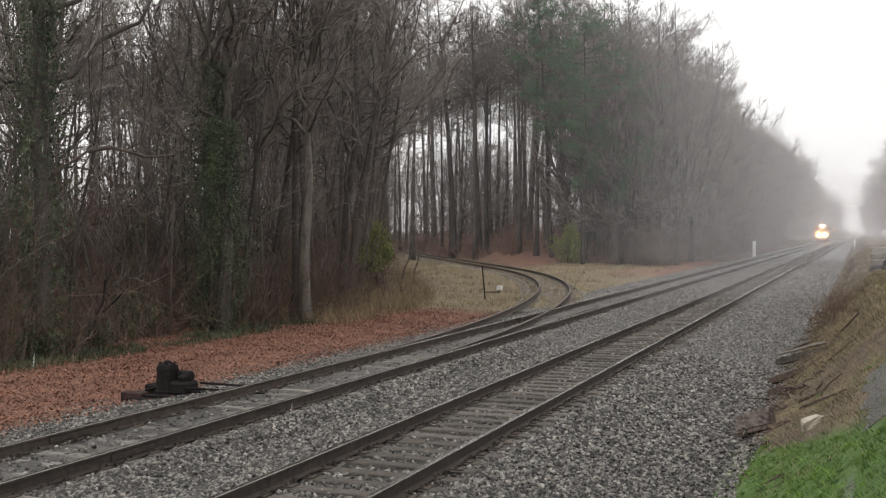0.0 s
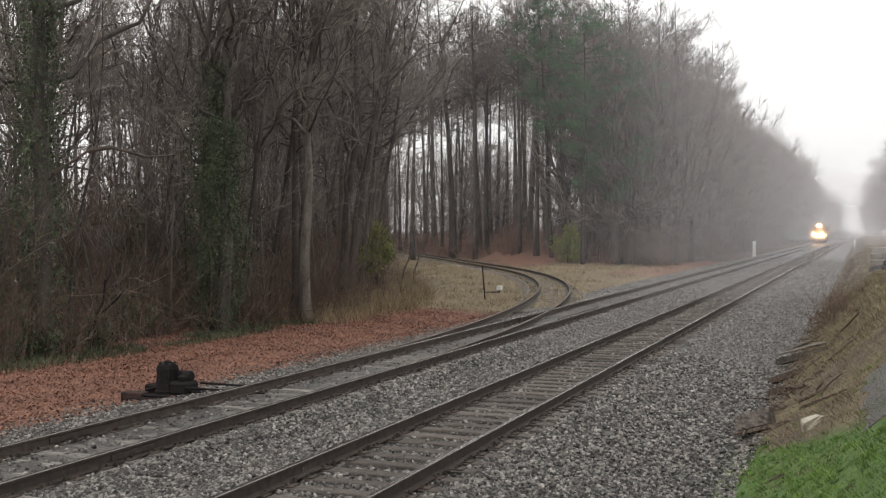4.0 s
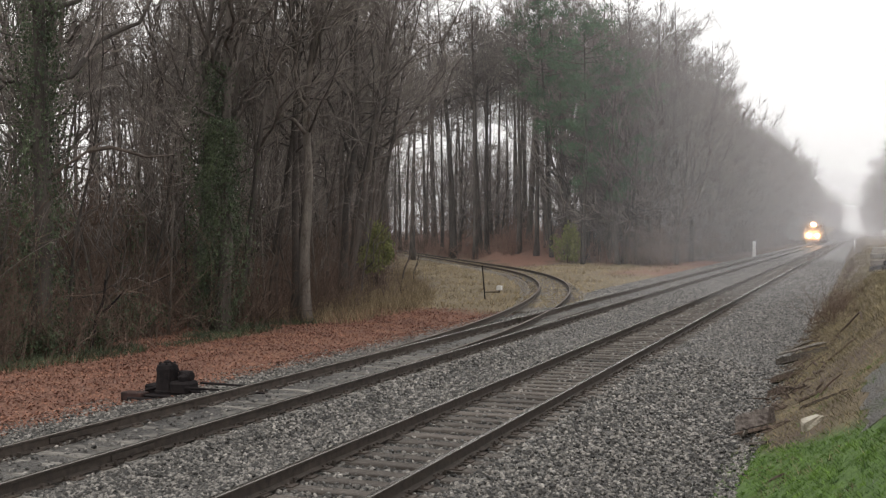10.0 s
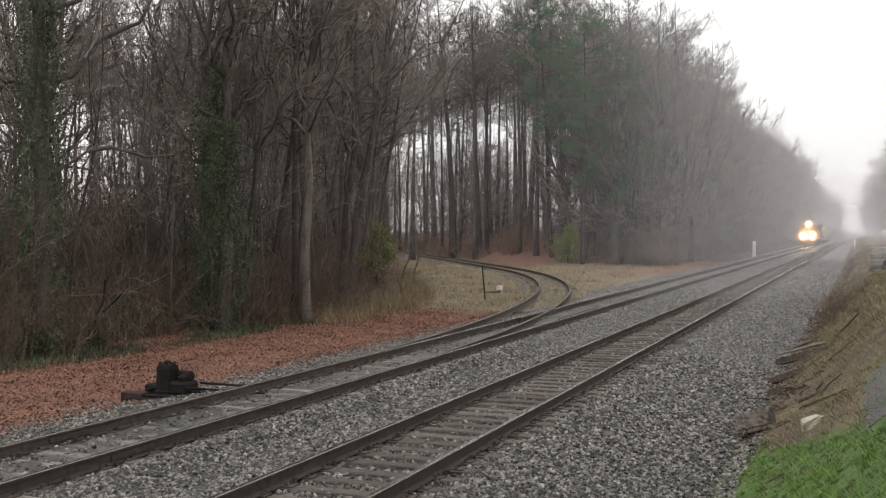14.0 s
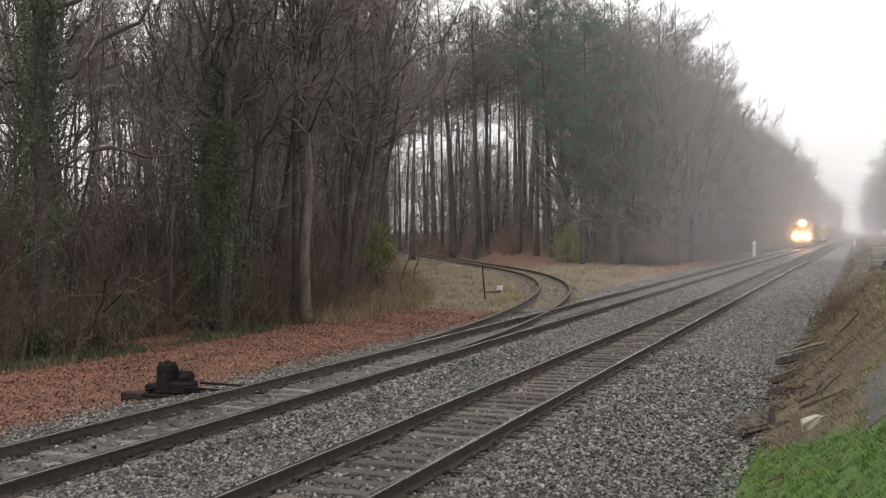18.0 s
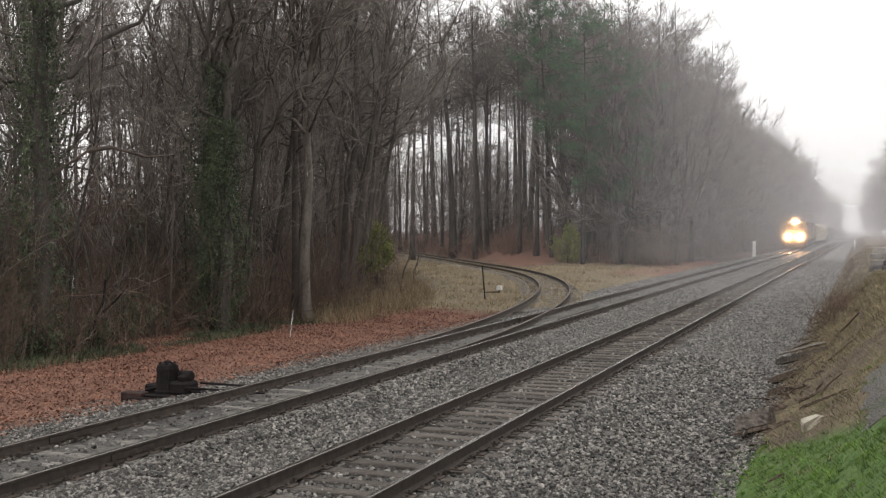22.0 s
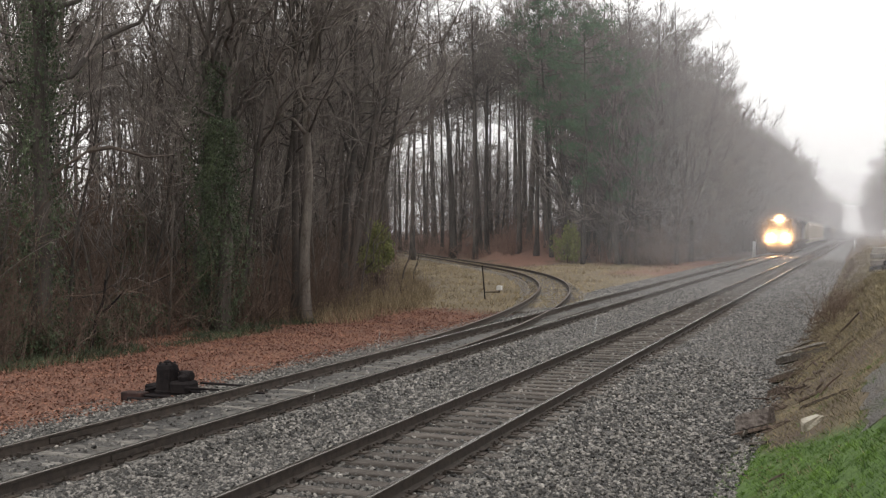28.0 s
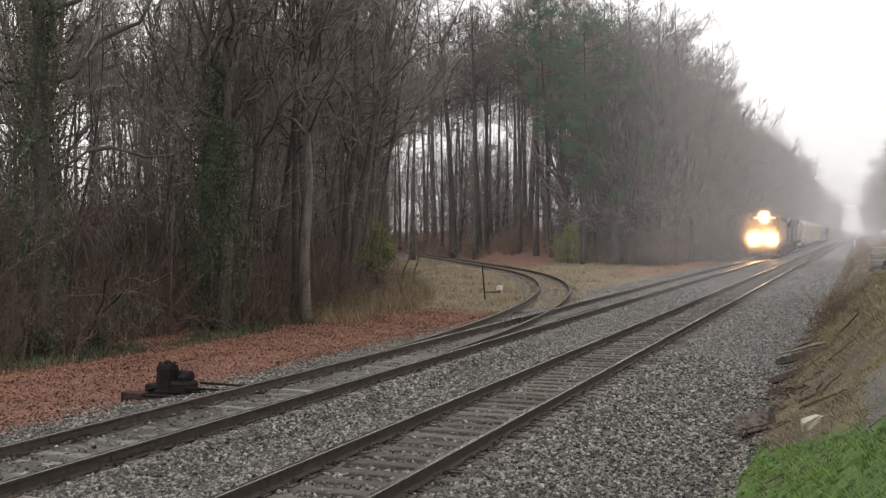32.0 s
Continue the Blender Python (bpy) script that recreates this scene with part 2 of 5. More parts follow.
# ---------------------------------------------------------------- building blocks
class Geo:
    """Vertices and faces of one mesh in the making."""

    def __init__(self):
        self.v, self.f = [], []

    def box(self, centre, size, turn=None, taper=0.0):
        n = len(self.v)
        cx, cy, cz = centre
        for sx, sy, sz in ((-1, -1, -1), (1, -1, -1), (1, 1, -1), (-1, 1, -1), (-1, -1, 1), (1, -1, 1), (1, 1, 1), (-1, 1, 1)):
            k = 1 - taper if sz > 0 else 1
            p = Vector((sx * size[0] / 2 * k, sy * size[1] / 2 * k, sz * size[2] / 2))
            if turn is not None:
                p = turn @ p
            self.v.append((cx + p.x, cy + p.y, cz + p.z))
        self.f += [tuple(n + i for i in q) for q in ((0, 3, 2, 1), (4, 5, 6, 7), (0, 1, 5, 4), (1, 2, 6, 5), (2, 3, 7, 6), (3, 0, 4, 7))]
        return self

    def bevelled(self, centre, size, b, turn=None):
        """A box with chamfered edges."""
        n = len(self.v)
        hx, hy, hz = (s / 2 for s in size)
        ids = {}
        for sx in (-1, 1):
            for sy in (-1, 1):
                for sz in (-1, 1):
                    for ax in range(3):
                        q = [hx - b, hy - b, hz - b]
                        q[ax] = (hx, hy, hz)[ax]
                        p = Vector((sx * q[0], sy * q[1], sz * q[2]))
                        if turn is not None:
                            p = turn @ p
                        ids[sx, sy, sz, ax] = len(self.v)
                        self.v.append((centre[0] + p.x, centre[1] + p.y, centre[2] + p.z))
        for ax in range(3):
            o = [i for i in range(3) if i != ax]
            for s in (-1, 1):
                face = []
                for a, c in ((-1, -1), (1, -1), (1, 1), (-1, 1)):
                    k = [0, 0, 0]
                    k[ax], k[o[0]], k[o[1]] = s, a, c
                    face.append(ids[k[0], k[1], k[2], ax])
                self.f.append(tuple(face if (s > 0) == (ax != 1) else face[::-1]))
            for a in (-1, 1):
                for c in (-1, 1):
                    face = []
                    for s, w in ((-1, o[0]), (1, o[0]), (1, o[1]), (-1, o[1])):
                        k = [0, 0, 0]
                        k[ax], k[o[0]], k[o[1]] = s, a, c
                        face.append(ids[k[0], k[1], k[2], w])
                    self.f.append(tuple(face))
        for sx in (-1, 1):
            for sy in (-1, 1):
                for sz in (-1, 1):
                    self.f.append(tuple(ids[sx, sy, sz, a] for a in range(3)))
        return self

    def tube(self, pts, radii, sides=6, cap=True):
        n = len(self.v)
        last = len(pts) - 1
        for i, p in enumerate(pts):
            d = (pts[min(i + 1, last)] - pts[max(i - 1, 0)])
            if d.length < 1e-9:
                d = Vector((0, 0, 1))
            d.normalize()
            ref = Vector((1, 0, 0)) if abs(d.x) < 0.8 else Vector((0, 1, 0))
            u = d.cross(ref).normalized()
            w = d.cross(u)
            for k in range(sides):
                a = 2 * math.pi * k / sides
                q = p + (u * math.cos(a) + w * math.sin(a)) * radii[i]
                self.v.append((q.x, q.y, q.z))
        for i in range(last):
            a, b = n + i * sides, n + (i + 1) * sides
            for k in range(sides):
                k2 = (k + 1) % sides
                self.f.append((a + k, a + k2, b + k2, b + k))
        if cap:
            self.f.append(tuple(range(n + sides - 1, n - 1, -1)))
            self.f.append(tuple(range(n + last * sides, n + (last + 1) * sides)))
        return self

    def spike(self, p, q, r):
        """A thin three-sided cone, for twigs."""
        n = len(self.v)
        d = (q - p).normalized()
        ref = Vector((1, 0, 0)) if abs(d.x) < 0.8 else Vector((0, 1, 0))
        u = d.cross(ref).normalized() * r
        w = d.cross(u)
        for a in (u, -0.5 * u + 0.866 * w, -0.5 * u - 0.866 * w):
            c = p + a
            self.v.append((c.x, c.y, c.z))
        self.v.append((q.x, q.y, q.z))
        self.f += [(n, n + 1, n + 3), (n + 1, n + 2, n + 3), (n + 2, n, n + 3)]

    def leaf(self, p, size, tilt):
        """A small folded leaf of two triangles."""
        n = len(self.v)
        for c in (Vector((-size, 0, 0)), Vector((0, -size * 0.55, size * 0.25)), Vector((size, 0, 0)), Vector((0, size * 0.55, size * 0.25))):
            q = p + tilt @ c
            self.v.append((q.x, q.y, q.z))
        self.f += [(n, n + 1, n + 2), (n, n + 2, n + 3)]

    def lathe(self, centre, profile, axis="z", sides=16):
        """Turned body: profile rows of (radius, height)."""
        n = len(self.v)
        for r, h in profile:
            for k in range(sides):
                a = 2 * math.pi * k / sides
                p = (r * math.cos(a), r * math.sin(a), h)
                p = {"z": p, "x": (p[2], p[0], p[1]), "y": (p[0], p[2], p[1])}[axis]
                self.v.append(tuple(c + o for c, o in zip(centre, p)))
        for i in range(len(profile) - 1):
            a, b = n + i * sides, n + (i + 1) * sides
            for k in range(sides):
                k2 = (k + 1) % sides
                self.f.append((a + k, a + k2, b + k2, b + k))
        self.f.append(tuple(range(n + sides - 1, n - 1, -1)))
        m = n + (len(profile) - 1) * sides
        self.f.append(tuple(range(m, m + sides)))
        return self

    def sweep(self, profile, path):
        """A closed profile of (side, up) along a path of (x, y, z, heading in radians; 0 is +y, positive to the left)."""
        n, m = len(self.v), len(profile)
        for x, y, z, a in path:
            for s, u in profile:
                self.v.append((x + s * math.cos(a), y + s * math.sin(a), z + u))
        for i in range(len(path) - 1):
            a, b = n + i * m, n + (i + 1) * m
            for k in range(m):
                k2 = (k + 1) % m
                self.f.append((a + k, a + k2, b + k2, b + k))
        self.f.append(tuple(range(n + m - 1, n - 1, -1)))
        e = n + (len(path) - 1) * m
        self.f.append(tuple(range(e, e + m)))
        return self

    def mesh(self, name, *mats, smooth=False):
        me = bpy.data.meshes.new(name)
        me.from_pydata(self.v, [], self.f)
        for m in mats:
            me.materials.append(m)
        if smooth:
            me.polygons.foreach_set("use_smooth", [True] * len(me.polygons))
        me.update()
        return me


def part(name, geo, material, parent, label="", smooth=False, at=None):
    me = geo.mesh(name, material, smooth=smooth) if isinstance(geo, Geo) else geo
    ob = new(name, me)
    ob.parent = parent
    if at is not None:
        ob.matrix_basis = at
    if label:
        tagged(ob, label)
    return ob


def thing(name, label, category, at=None, group="", kind=""):
    ob = new(name)
    ob.empty_display_size = 0.2
    if at is not None:
        ob.matrix_basis = at
    return tagged(ob, label, category, group, kind)


def quick_mesh(name, verts, faces, material):
    """A mesh from numpy arrays of vertices and of equal-sided faces."""
    me = bpy.data.meshes.new(name)
    nf, k = faces.shape
    me.vertices.add(len(verts))
    me.vertices.foreach_set("co", verts.astype(np.float32).ravel())
    me.loops.add(nf * k)
    me.loops.foreach_set("vertex_index", faces.astype(np.int32).ravel())
    me.polygons.add(nf)
    me.polygons.foreach_set("loop_start", np.arange(0, nf * k, k, dtype=np.int32))
    me.update(calc_edges=True)
    me.validate()
    me.materials.append(material)
    return me


# ---------------------------------------------------------------- lie of the land
T1, T2 = -5.57, -9.64             # middle of the two main tracks
GAUGE = 0.755                     # half the distance between rail heads
RADIUS, START, BEND = 132.0, 17.4, radians(30.0)


def spur(s):
    """The spur's middle, s metres from its switch: x, y, heading."""
    if s < 0:
        return T2, START + s, 0.0
    a = min(s / RADIUS, BEND)
    x, y = T2 - RADIUS * (1 - math.cos(a)), START + RADIUS * math.sin(a)
    rest = max(0.0, s - RADIUS * BEND)
    return x - rest * math.sin(a), y + rest * math.cos(a), a


SPUR_X = np.array([spur(s)[0] for s in range(0, 260)])
SPUR_Y = np.array([spur(s)[1] for s in range(0, 260)])


def spur_gap(x, y):
    """Distance to the spur's middle."""
    return float(np.sqrt(np.min((SPUR_X - x) ** 2 + (SPUR_Y - y) ** 2)))


def spur_at(y):
    return float(np.interp(y, SPUR_Y, SPUR_X))


def ramp(v, a, b):
    t = min(1.0, max(0.0, (v - a) / (b - a)))
    return t * t * (3 - 2 * t)


def ground_z(x, y):
    n = noise.noise((x * 0.35, y * 0.35, 0)) * 0.06 + noise.noise((x * 0.07, y * 0.07, 3)) * 0.12
    if x > -5:
        far = ramp(y, 30, 60) * 0.25
        bank = min(1.0, max(0.0, (x + 1.75) / 2.3))
        rough = n * ramp(x, -1.6, -0.4)
        return -0.62 + (1.72 + far) * bank * (0.75 + 0.25 * bank) + rough + 0.02 * min(20, max(0, x - 1))
    wood = ramp(-x, 13.0, 16.0)
    z = -0.68 + wood * 0.18 + n * wood + 0.008 * min(60, max(0, -x - 20))
    if y > 25 and x < -11:
        z = min(z, -0.42 + 0.05 * max(0.0, spur_gap(x, y) - 2.5)) if spur_gap(x, y) < 6 else z
    if x < -25 and y > 88 and x > spur_at(y):
        z += 2.1 * ramp(spur_gap(x, y), 2.6, 15) * ramp(y, 90, 112) * ramp(-x, 25, 37)
    return z


def ground_cover(x, y):
    """How much fallen leaves, green grass and straw."""
    g = spur_gap(x, y) if x < -9 and y > 10 else 99
    edge = -21.0 if y < 36 else -21.0 - (y - 36) * 0.35
    leaf = ramp(x, edge - 2, edge + 2) * ramp(-x, 12.5, 13.8) * ramp(-y, -46, -37) if x < -12 else 0
    green = ramp(x, -2.2 + 0.05 * max(0, y - 13), -1.75 + 0.05 * max(0, y - 13)) * ramp(-2.4 * (x + 1.8) - y, -18.8, -16.0) if x > -3 else 0
    straw = 0.0
    if x < -12 and y > 30:
        straw = ramp(-g, -9.5, -6.0) * ramp(y, 36, 46) * (0.9 if x > -60 else 0.5)
        if g < 40 and x > -30 and y > 60:
            inside = x > np.interp(y, SPUR_Y, SPUR_X)
            straw = max(straw, 0.95 * ramp(-y, -118, -100) if inside else 0)
    if -24 < x < -12.5 and 70 < y < 122:
        leaf = max(leaf, 0.8 * ramp(y, 72, 84) * ramp(x, -22, -18))
    if x < -25 and y > 88 and x > spur_at(y):
        slope = ramp(g, 2.4, 4.5) * ramp(y, 88, 100) * ramp(-x, 25, 31)
        leaf, straw = max(leaf, 0.9 * slope), straw * (1 - slope)
    if 30 < y < 70 and x < -14:
        leaf = max(leaf, (0.55 + 0.5 * noise.noise((x * 0.4, y * 0.3, 2)) - 0.25 * ramp(y, 50, 70)) * ramp(-x, 16.5 + 0.2 * (y - 34), 19.5 + 0.22 * (y - 34))) if g > 2.5 else leaf
    straw *= 1 - 0.75 * leaf
    if -24 < x < -12 and 40 < y < 66:
        green = 0.42 * math.exp(-((x + 17.2) / 2.6) ** 2 - ((y - 51) / 5.5) ** 2)
    if x > -3:
        straw = (1 - green) * ramp(x, -1.9, -1.1) * 0.45
    return leaf, green, straw


xs = np.concatenate([[-1500, -700, -350, -200, -130], np.arange(-100, -30, 3.0), np.arange(-30, -13, 0.7), [-13, -12, -9, -5, -3],
                     np.arange(-2.2, 3.0, 0.2), [3.5, 5, 8, 14, 25, 60, 150, 400, 900, 1500]])
ys = np.concatenate([[-600, -150, -40, -12, -4], np.arange(0, 64, 0.7), np.arange(64, 180, 3.0), np.arange(180, 420, 20), [500, 650, 900, 1400, 2600]])
gv = np.array([(x, y, ground_z(x, y)) for y in ys for x in xs])
nx, ny = len(xs), len(ys)
gf = np.array([(j * nx + i, j * nx + i + 1, (j + 1) * nx + i + 1, (j + 1) * nx + i) for j in range(ny - 1) for i in range(nx - 1)])
ground_mesh = quick_mesh("ground", gv, gf, ground_material())
cover = ground_mesh.color_attributes.new("cover", 'FLOAT_COLOR', 'POINT')
cover.data.foreach_set("color", np.array([(*ground_cover(x, y), 1.0) for x, y, z in gv], dtype=np.float32).ravel())
ground_mesh.polygons.foreach_set("use_smooth", [True] * len(ground_mesh.polygons))
ground = tagged(new("ground", ground_mesh), "damp ground with fallen leaves, grass and straw", "ground", kind="structure")


def ballast_z(x, y):
    """Top of the crushed stone across both tracks."""
    n = noise.noise((x * 1.1, y * 1.1, 7)) * 0.035 + noise.noise((x * 4, y * 4, 1)) * 0.015
    if x > T1:
        z = -0.222 if x - T1 < 1.1 else -0.190 - max(0.0, x - T1 - 1.3) * 0.172
    elif x > T2:
        m = min(x - T2, T1 - x)
        z = -0.222 + 0.03 * ramp(m, 0.9, 1.2) - 0.11 * ramp(m, 1.2, 1.9)
    else:
        z = -0.20 if T2 - x < 1.3 else -0.20 - (T2 - x - 1.3) * 0.13
    if min(abs(x - T1), abs(x - T2)) < 1.3:
        n *= 0.35
    if abs(x - T2) < 0.72:
        z += 0.02
    return z + n


bx = np.concatenate([np.arange(-14.4, -1.2, 0.22)])
by = np.concatenate([np.arange(-6, 60, 0.3), np.arange(60, 200, 2.0), np.arange(200, 900, 25.0)])
bv = np.array([(x, y, ballast_z(x, y) if bx[0] < x < bx[-1] else -0.8) for y in by for x in bx])
nb = len(bx)
bf = np.array([(j * nb + i, j * nb + i + 1, (j + 1) * nb + i + 1, (j + 1) * nb + i) for j in range(len(by) - 1) for i in range(nb - 1)])
ballast = tagged(new("ballast_bed", quick_mesh("ballast_bed", bv, bf, M_BALLAST)), "wet grey crushed stone ballast under the tracks", "ballast", kind="structure")

# ---------------------------------------------------------------- tracks
RAIL = [(-0.075, -0.18), (0.075, -0.18), (0.075, -0.166), (0.012, -0.145), (0.010, -0.05), (0.034, -0.038), (0.036, -0.006), (0.026, 0.0),
        (-0.026, 0.0), (-0.036, -0.006), (-0.034, -0.038), (-0.010, -0.05), (-0.012, -0.145), (-0.075, -0.166)]


def rail_mesh(name, path, head):
    g = Geo().sweep(RAIL, path)
    me = g.mesh(name, M_RUST, head)
    m, k = len(RAIL), len(path) - 1
    for i in range(k):
        for j in (6, 7, 8):
            me.polygons[i * m + j].material_index = 1
    return me


def straight(x, y0, y1):
    return [(x, y0, 0, 0), (x, y1, 0, 0)]


def tie_mesh(length, m=None):
    return Geo().bevelled((0, 0, -0.09), (length, 0.225, 0.18), 0.012).mesh("tie", m or M_TIE)


def plate_mesh():
    g = Geo().box((0, 0, 0.008), (0.36, 0.19, 0.016))
    for sx in (-1, 1):
        for sy in (-1, 1):
            g.box((sx * 0.095, sy * 0.06, 0.028), (0.035, 0.02, 0.035))
    return g.mesh("tie_plate", M_RUST)


TIE, PLATE = tie_mesh(2.6), plate_mesh()
rnd = random.Random(5)


def lay_ties(track, x0, y0, y1, step, z, plates_to, mesh):
    y = y0
    while y < y1:
        t = part("tie", mesh, None, track, at=pose(x0 + rnd.uniform(-0.05, 0.05), y + rnd.uniform(-0.02, 0.02), z + rnd.uniform(-0.012, 0.006), 0, 0, rnd.uniform(-1, 1)))
        if y < plates_to:
            for s in (-1, 1):
                part("tie_plate", PLATE, None, t, at=pose(s * GAUGE, 0, 0.0))
        y += step


def far_ties(x0, y0, y1, step, z):
    g = Geo()
    y = y0
    while y < y1:
        g.box((x0, y, z - 0.09), (2.6, 0.225, 0.18))
        y += step
    return g


track_1 = thing("near_track", "straight main track on grey weathered wooden ties", "railway track", kind="structure")
track_2 = thing("far_track", "main track with the switch, ties buried in fine ballast", "railway track", kind="structure")
track_3 = thing("spur_track", "rusty spur track curving away into the woods", "railway track", kind="structure")
for s in (-1, 1):
    part("rail", rail_mesh("rail", straight(T1 + s * GAUGE, -8, 900), M_STEEL), None, track_1)
    part("rail", rail_mesh("rail", straight(T2 + s * GAUGE, -8, 900), M_STEEL), None, track_2)
lay_ties(track_1, T1, -3.0, 100, 0.5, -0.183, 46, TIE)
tagged(part("far_ties", far_ties(T1, 100.2, 330, 0.5, -0.183), M_TIE, track_1), kind="stuff")
lay_ties(track_2, T2, 0.0, 70, 0.52, -0.176, 40, tie_mesh(2.6, M_DUSTY))
g = Geo()
g.sweep([(-0.66, -0.3), (0.66, -0.3), (0.62, -0.196), (0.3, -0.184), (0.0, -0.190), (-0.3, -0.183), (-0.62, -0.196)],
        [(T2, -6 + k * 0.25, 0.016 * noise.noise((k * 0.6, 0, 5)), 0) for k in range(300)] + [(T2, 69 + k * 20, 0, 0) for k in range(1, 20)])
part("fine_ballast", g, M_FINES, track_2, "pale fine stone between the rails")

# the spur: its rails leave the far track at the switch
for s in (-1, 1):
    path = []
    for i in range(0, 176):
        x, y, a = spur(i * 1.0)
        path.append((x + s * GAUGE * math.cos(a), y + s * GAUGE * math.sin(a), -0.004 - 0.05 * ramp(i, 28, 60), a))
    part("rail", rail_mesh("rail", path, M_DULL), None, track_3)
SPURTIE = tie_mesh(2.5)
for i in range(46, 318):
    x, y, a = spur(i * 0.55)
    part("tie", SPURTIE, None, track_3, at=pose(x, y, -0.248 - 0.010 * (i % 3), 0, 0, math.degrees(a) + rnd.uniform(-2, 2)))
g = Geo()
prof = [(-2.2, -0.75), (2.2, -0.75), (1.4, -0.28), (0.7, -0.245), (-0.7, -0.245), (-1.4, -0.28)]
g.sweep(prof, [(spur(i)[0], spur(i)[1], -0.01, spur(i)[2]) for i in range(22, 176)])
part("spur_bed", g, M_DIRT, track_3, "grey stone and dirt bed")

# frog and guard rails
g = Geo()
for off, y0, y1, x0 in ((0.09, 33.5, 39.0, T2 + GAUGE - 0.16), (0, 33.5, 39.5, T2 - GAUGE + 0.085)):
    g.sweep(RAIL, straight(x0, y0, y1))
part("guard_rail", g, M_RUST, track_2)
g = Geo().bevelled((T2 - GAUGE + 0.01, 37.3, -0.09), (0.24, 2.4, 0.15), 0.02, Matrix.Rotation(radians(4), 3, 'Z'))
part("frog", g, M_RUST, track_2, "dark cast steel frog")
for k, y in enumerate((17.05, 17.7)):
    part("switch_rod", Geo().tube([Vector((T2 - 2.3, y, -0.15)), Vector((T2 - 0.5, y, -0.17))], [0.022, 0.022], 8), M_BLACK, track_2)

# rail anchors and joint bars
ANCHOR = Geo().bevelled((0, 0, -0.175), (0.21, 0.035, 0.05), 0.008).box((0.10, 0, -0.15), (0.03, 0.045, 0.06)).mesh("rail_anchor", M_RUST)
BAR = Geo().bevelled((0.020, 0, -0.097), (0.022, 0.9, 0.08), 0.006).mesh("joint_bar", M_RUST)
for t, track, y1 in ((T1, track_1, 36), (T2, track_2, 34)):
    for s in (-1, 1):
        for k in range(int((y1 - 9) / 1.0)):
            part("rail_anchor", ANCHOR, None, track, at=pose(t + s * GAUGE, 9.14 + k * 1.0 + rnd.uniform(-0.08, 0.08), 0))
        for y in () if t == T1 else (11.6, 23.5, 35.4) if s > 0 else (12.2, 29.1, 41.0):
            for d in (0, 180):
                part("joint_bar", BAR, None, track, at=pose(t + s * GAUGE, y, 0, 0, 0, d))

# ---------------------------------------------------------------- trees
UP = Vector((0, 0, 1))


def bent(rng, p, d, length, steps, curl, rise):
    """Points of a bough from p along d that wanders and rises."""
    pts = [p.copy()]
    d = d.normalized()
    for i in range(steps):
        d = (d + Vector((rng.gauss(0, curl), rng.gauss(0, curl), rng.gauss(0, curl) + rise))).normalized()
        pts.append(pts[-1] + d * (length / steps))
    return pts


def along(pts, t):
    i = min(int(t * (len(pts) - 1)), len(pts) - 2)
    k = t * (len(pts) - 1) - i
    return pts[i].lerp(pts[i + 1], k), (pts[i + 1] - pts[i]).normalized()


def side_way(rng, d, angle):
    """A way that leaves d by an angle, on a random side."""
    r = Vector((rng.gauss(0, 1), rng.gauss(0, 1), rng.gauss(0, 1)))
    n = d.cross(r)
    n = n.normalized() if n.length > 1e-6 else UP
    return (d * math.cos(angle) + n * math.sin(angle)).normalized()


def arch(rng, p, q, steps, wander):
    """Points of a bough that leaves p outwards, then turns up towards q."""
    d = q - p
    k = Vector((p.x + d.x * 0.62, p.y + d.y * 0.62, p.z + d.z * 0.30))
    w = wander * d.length / steps
    pts = []
    for i in range(steps + 1):
        t = i / steps
        c = p * (1 - t) ** 2 + k * (2 * t * (1 - t)) + q * t ** 2
        if i:
            c += Vector((rng.gauss(0, w), rng.gauss(0, w), rng.gauss(0, w)))
        pts.append(c)
    return pts


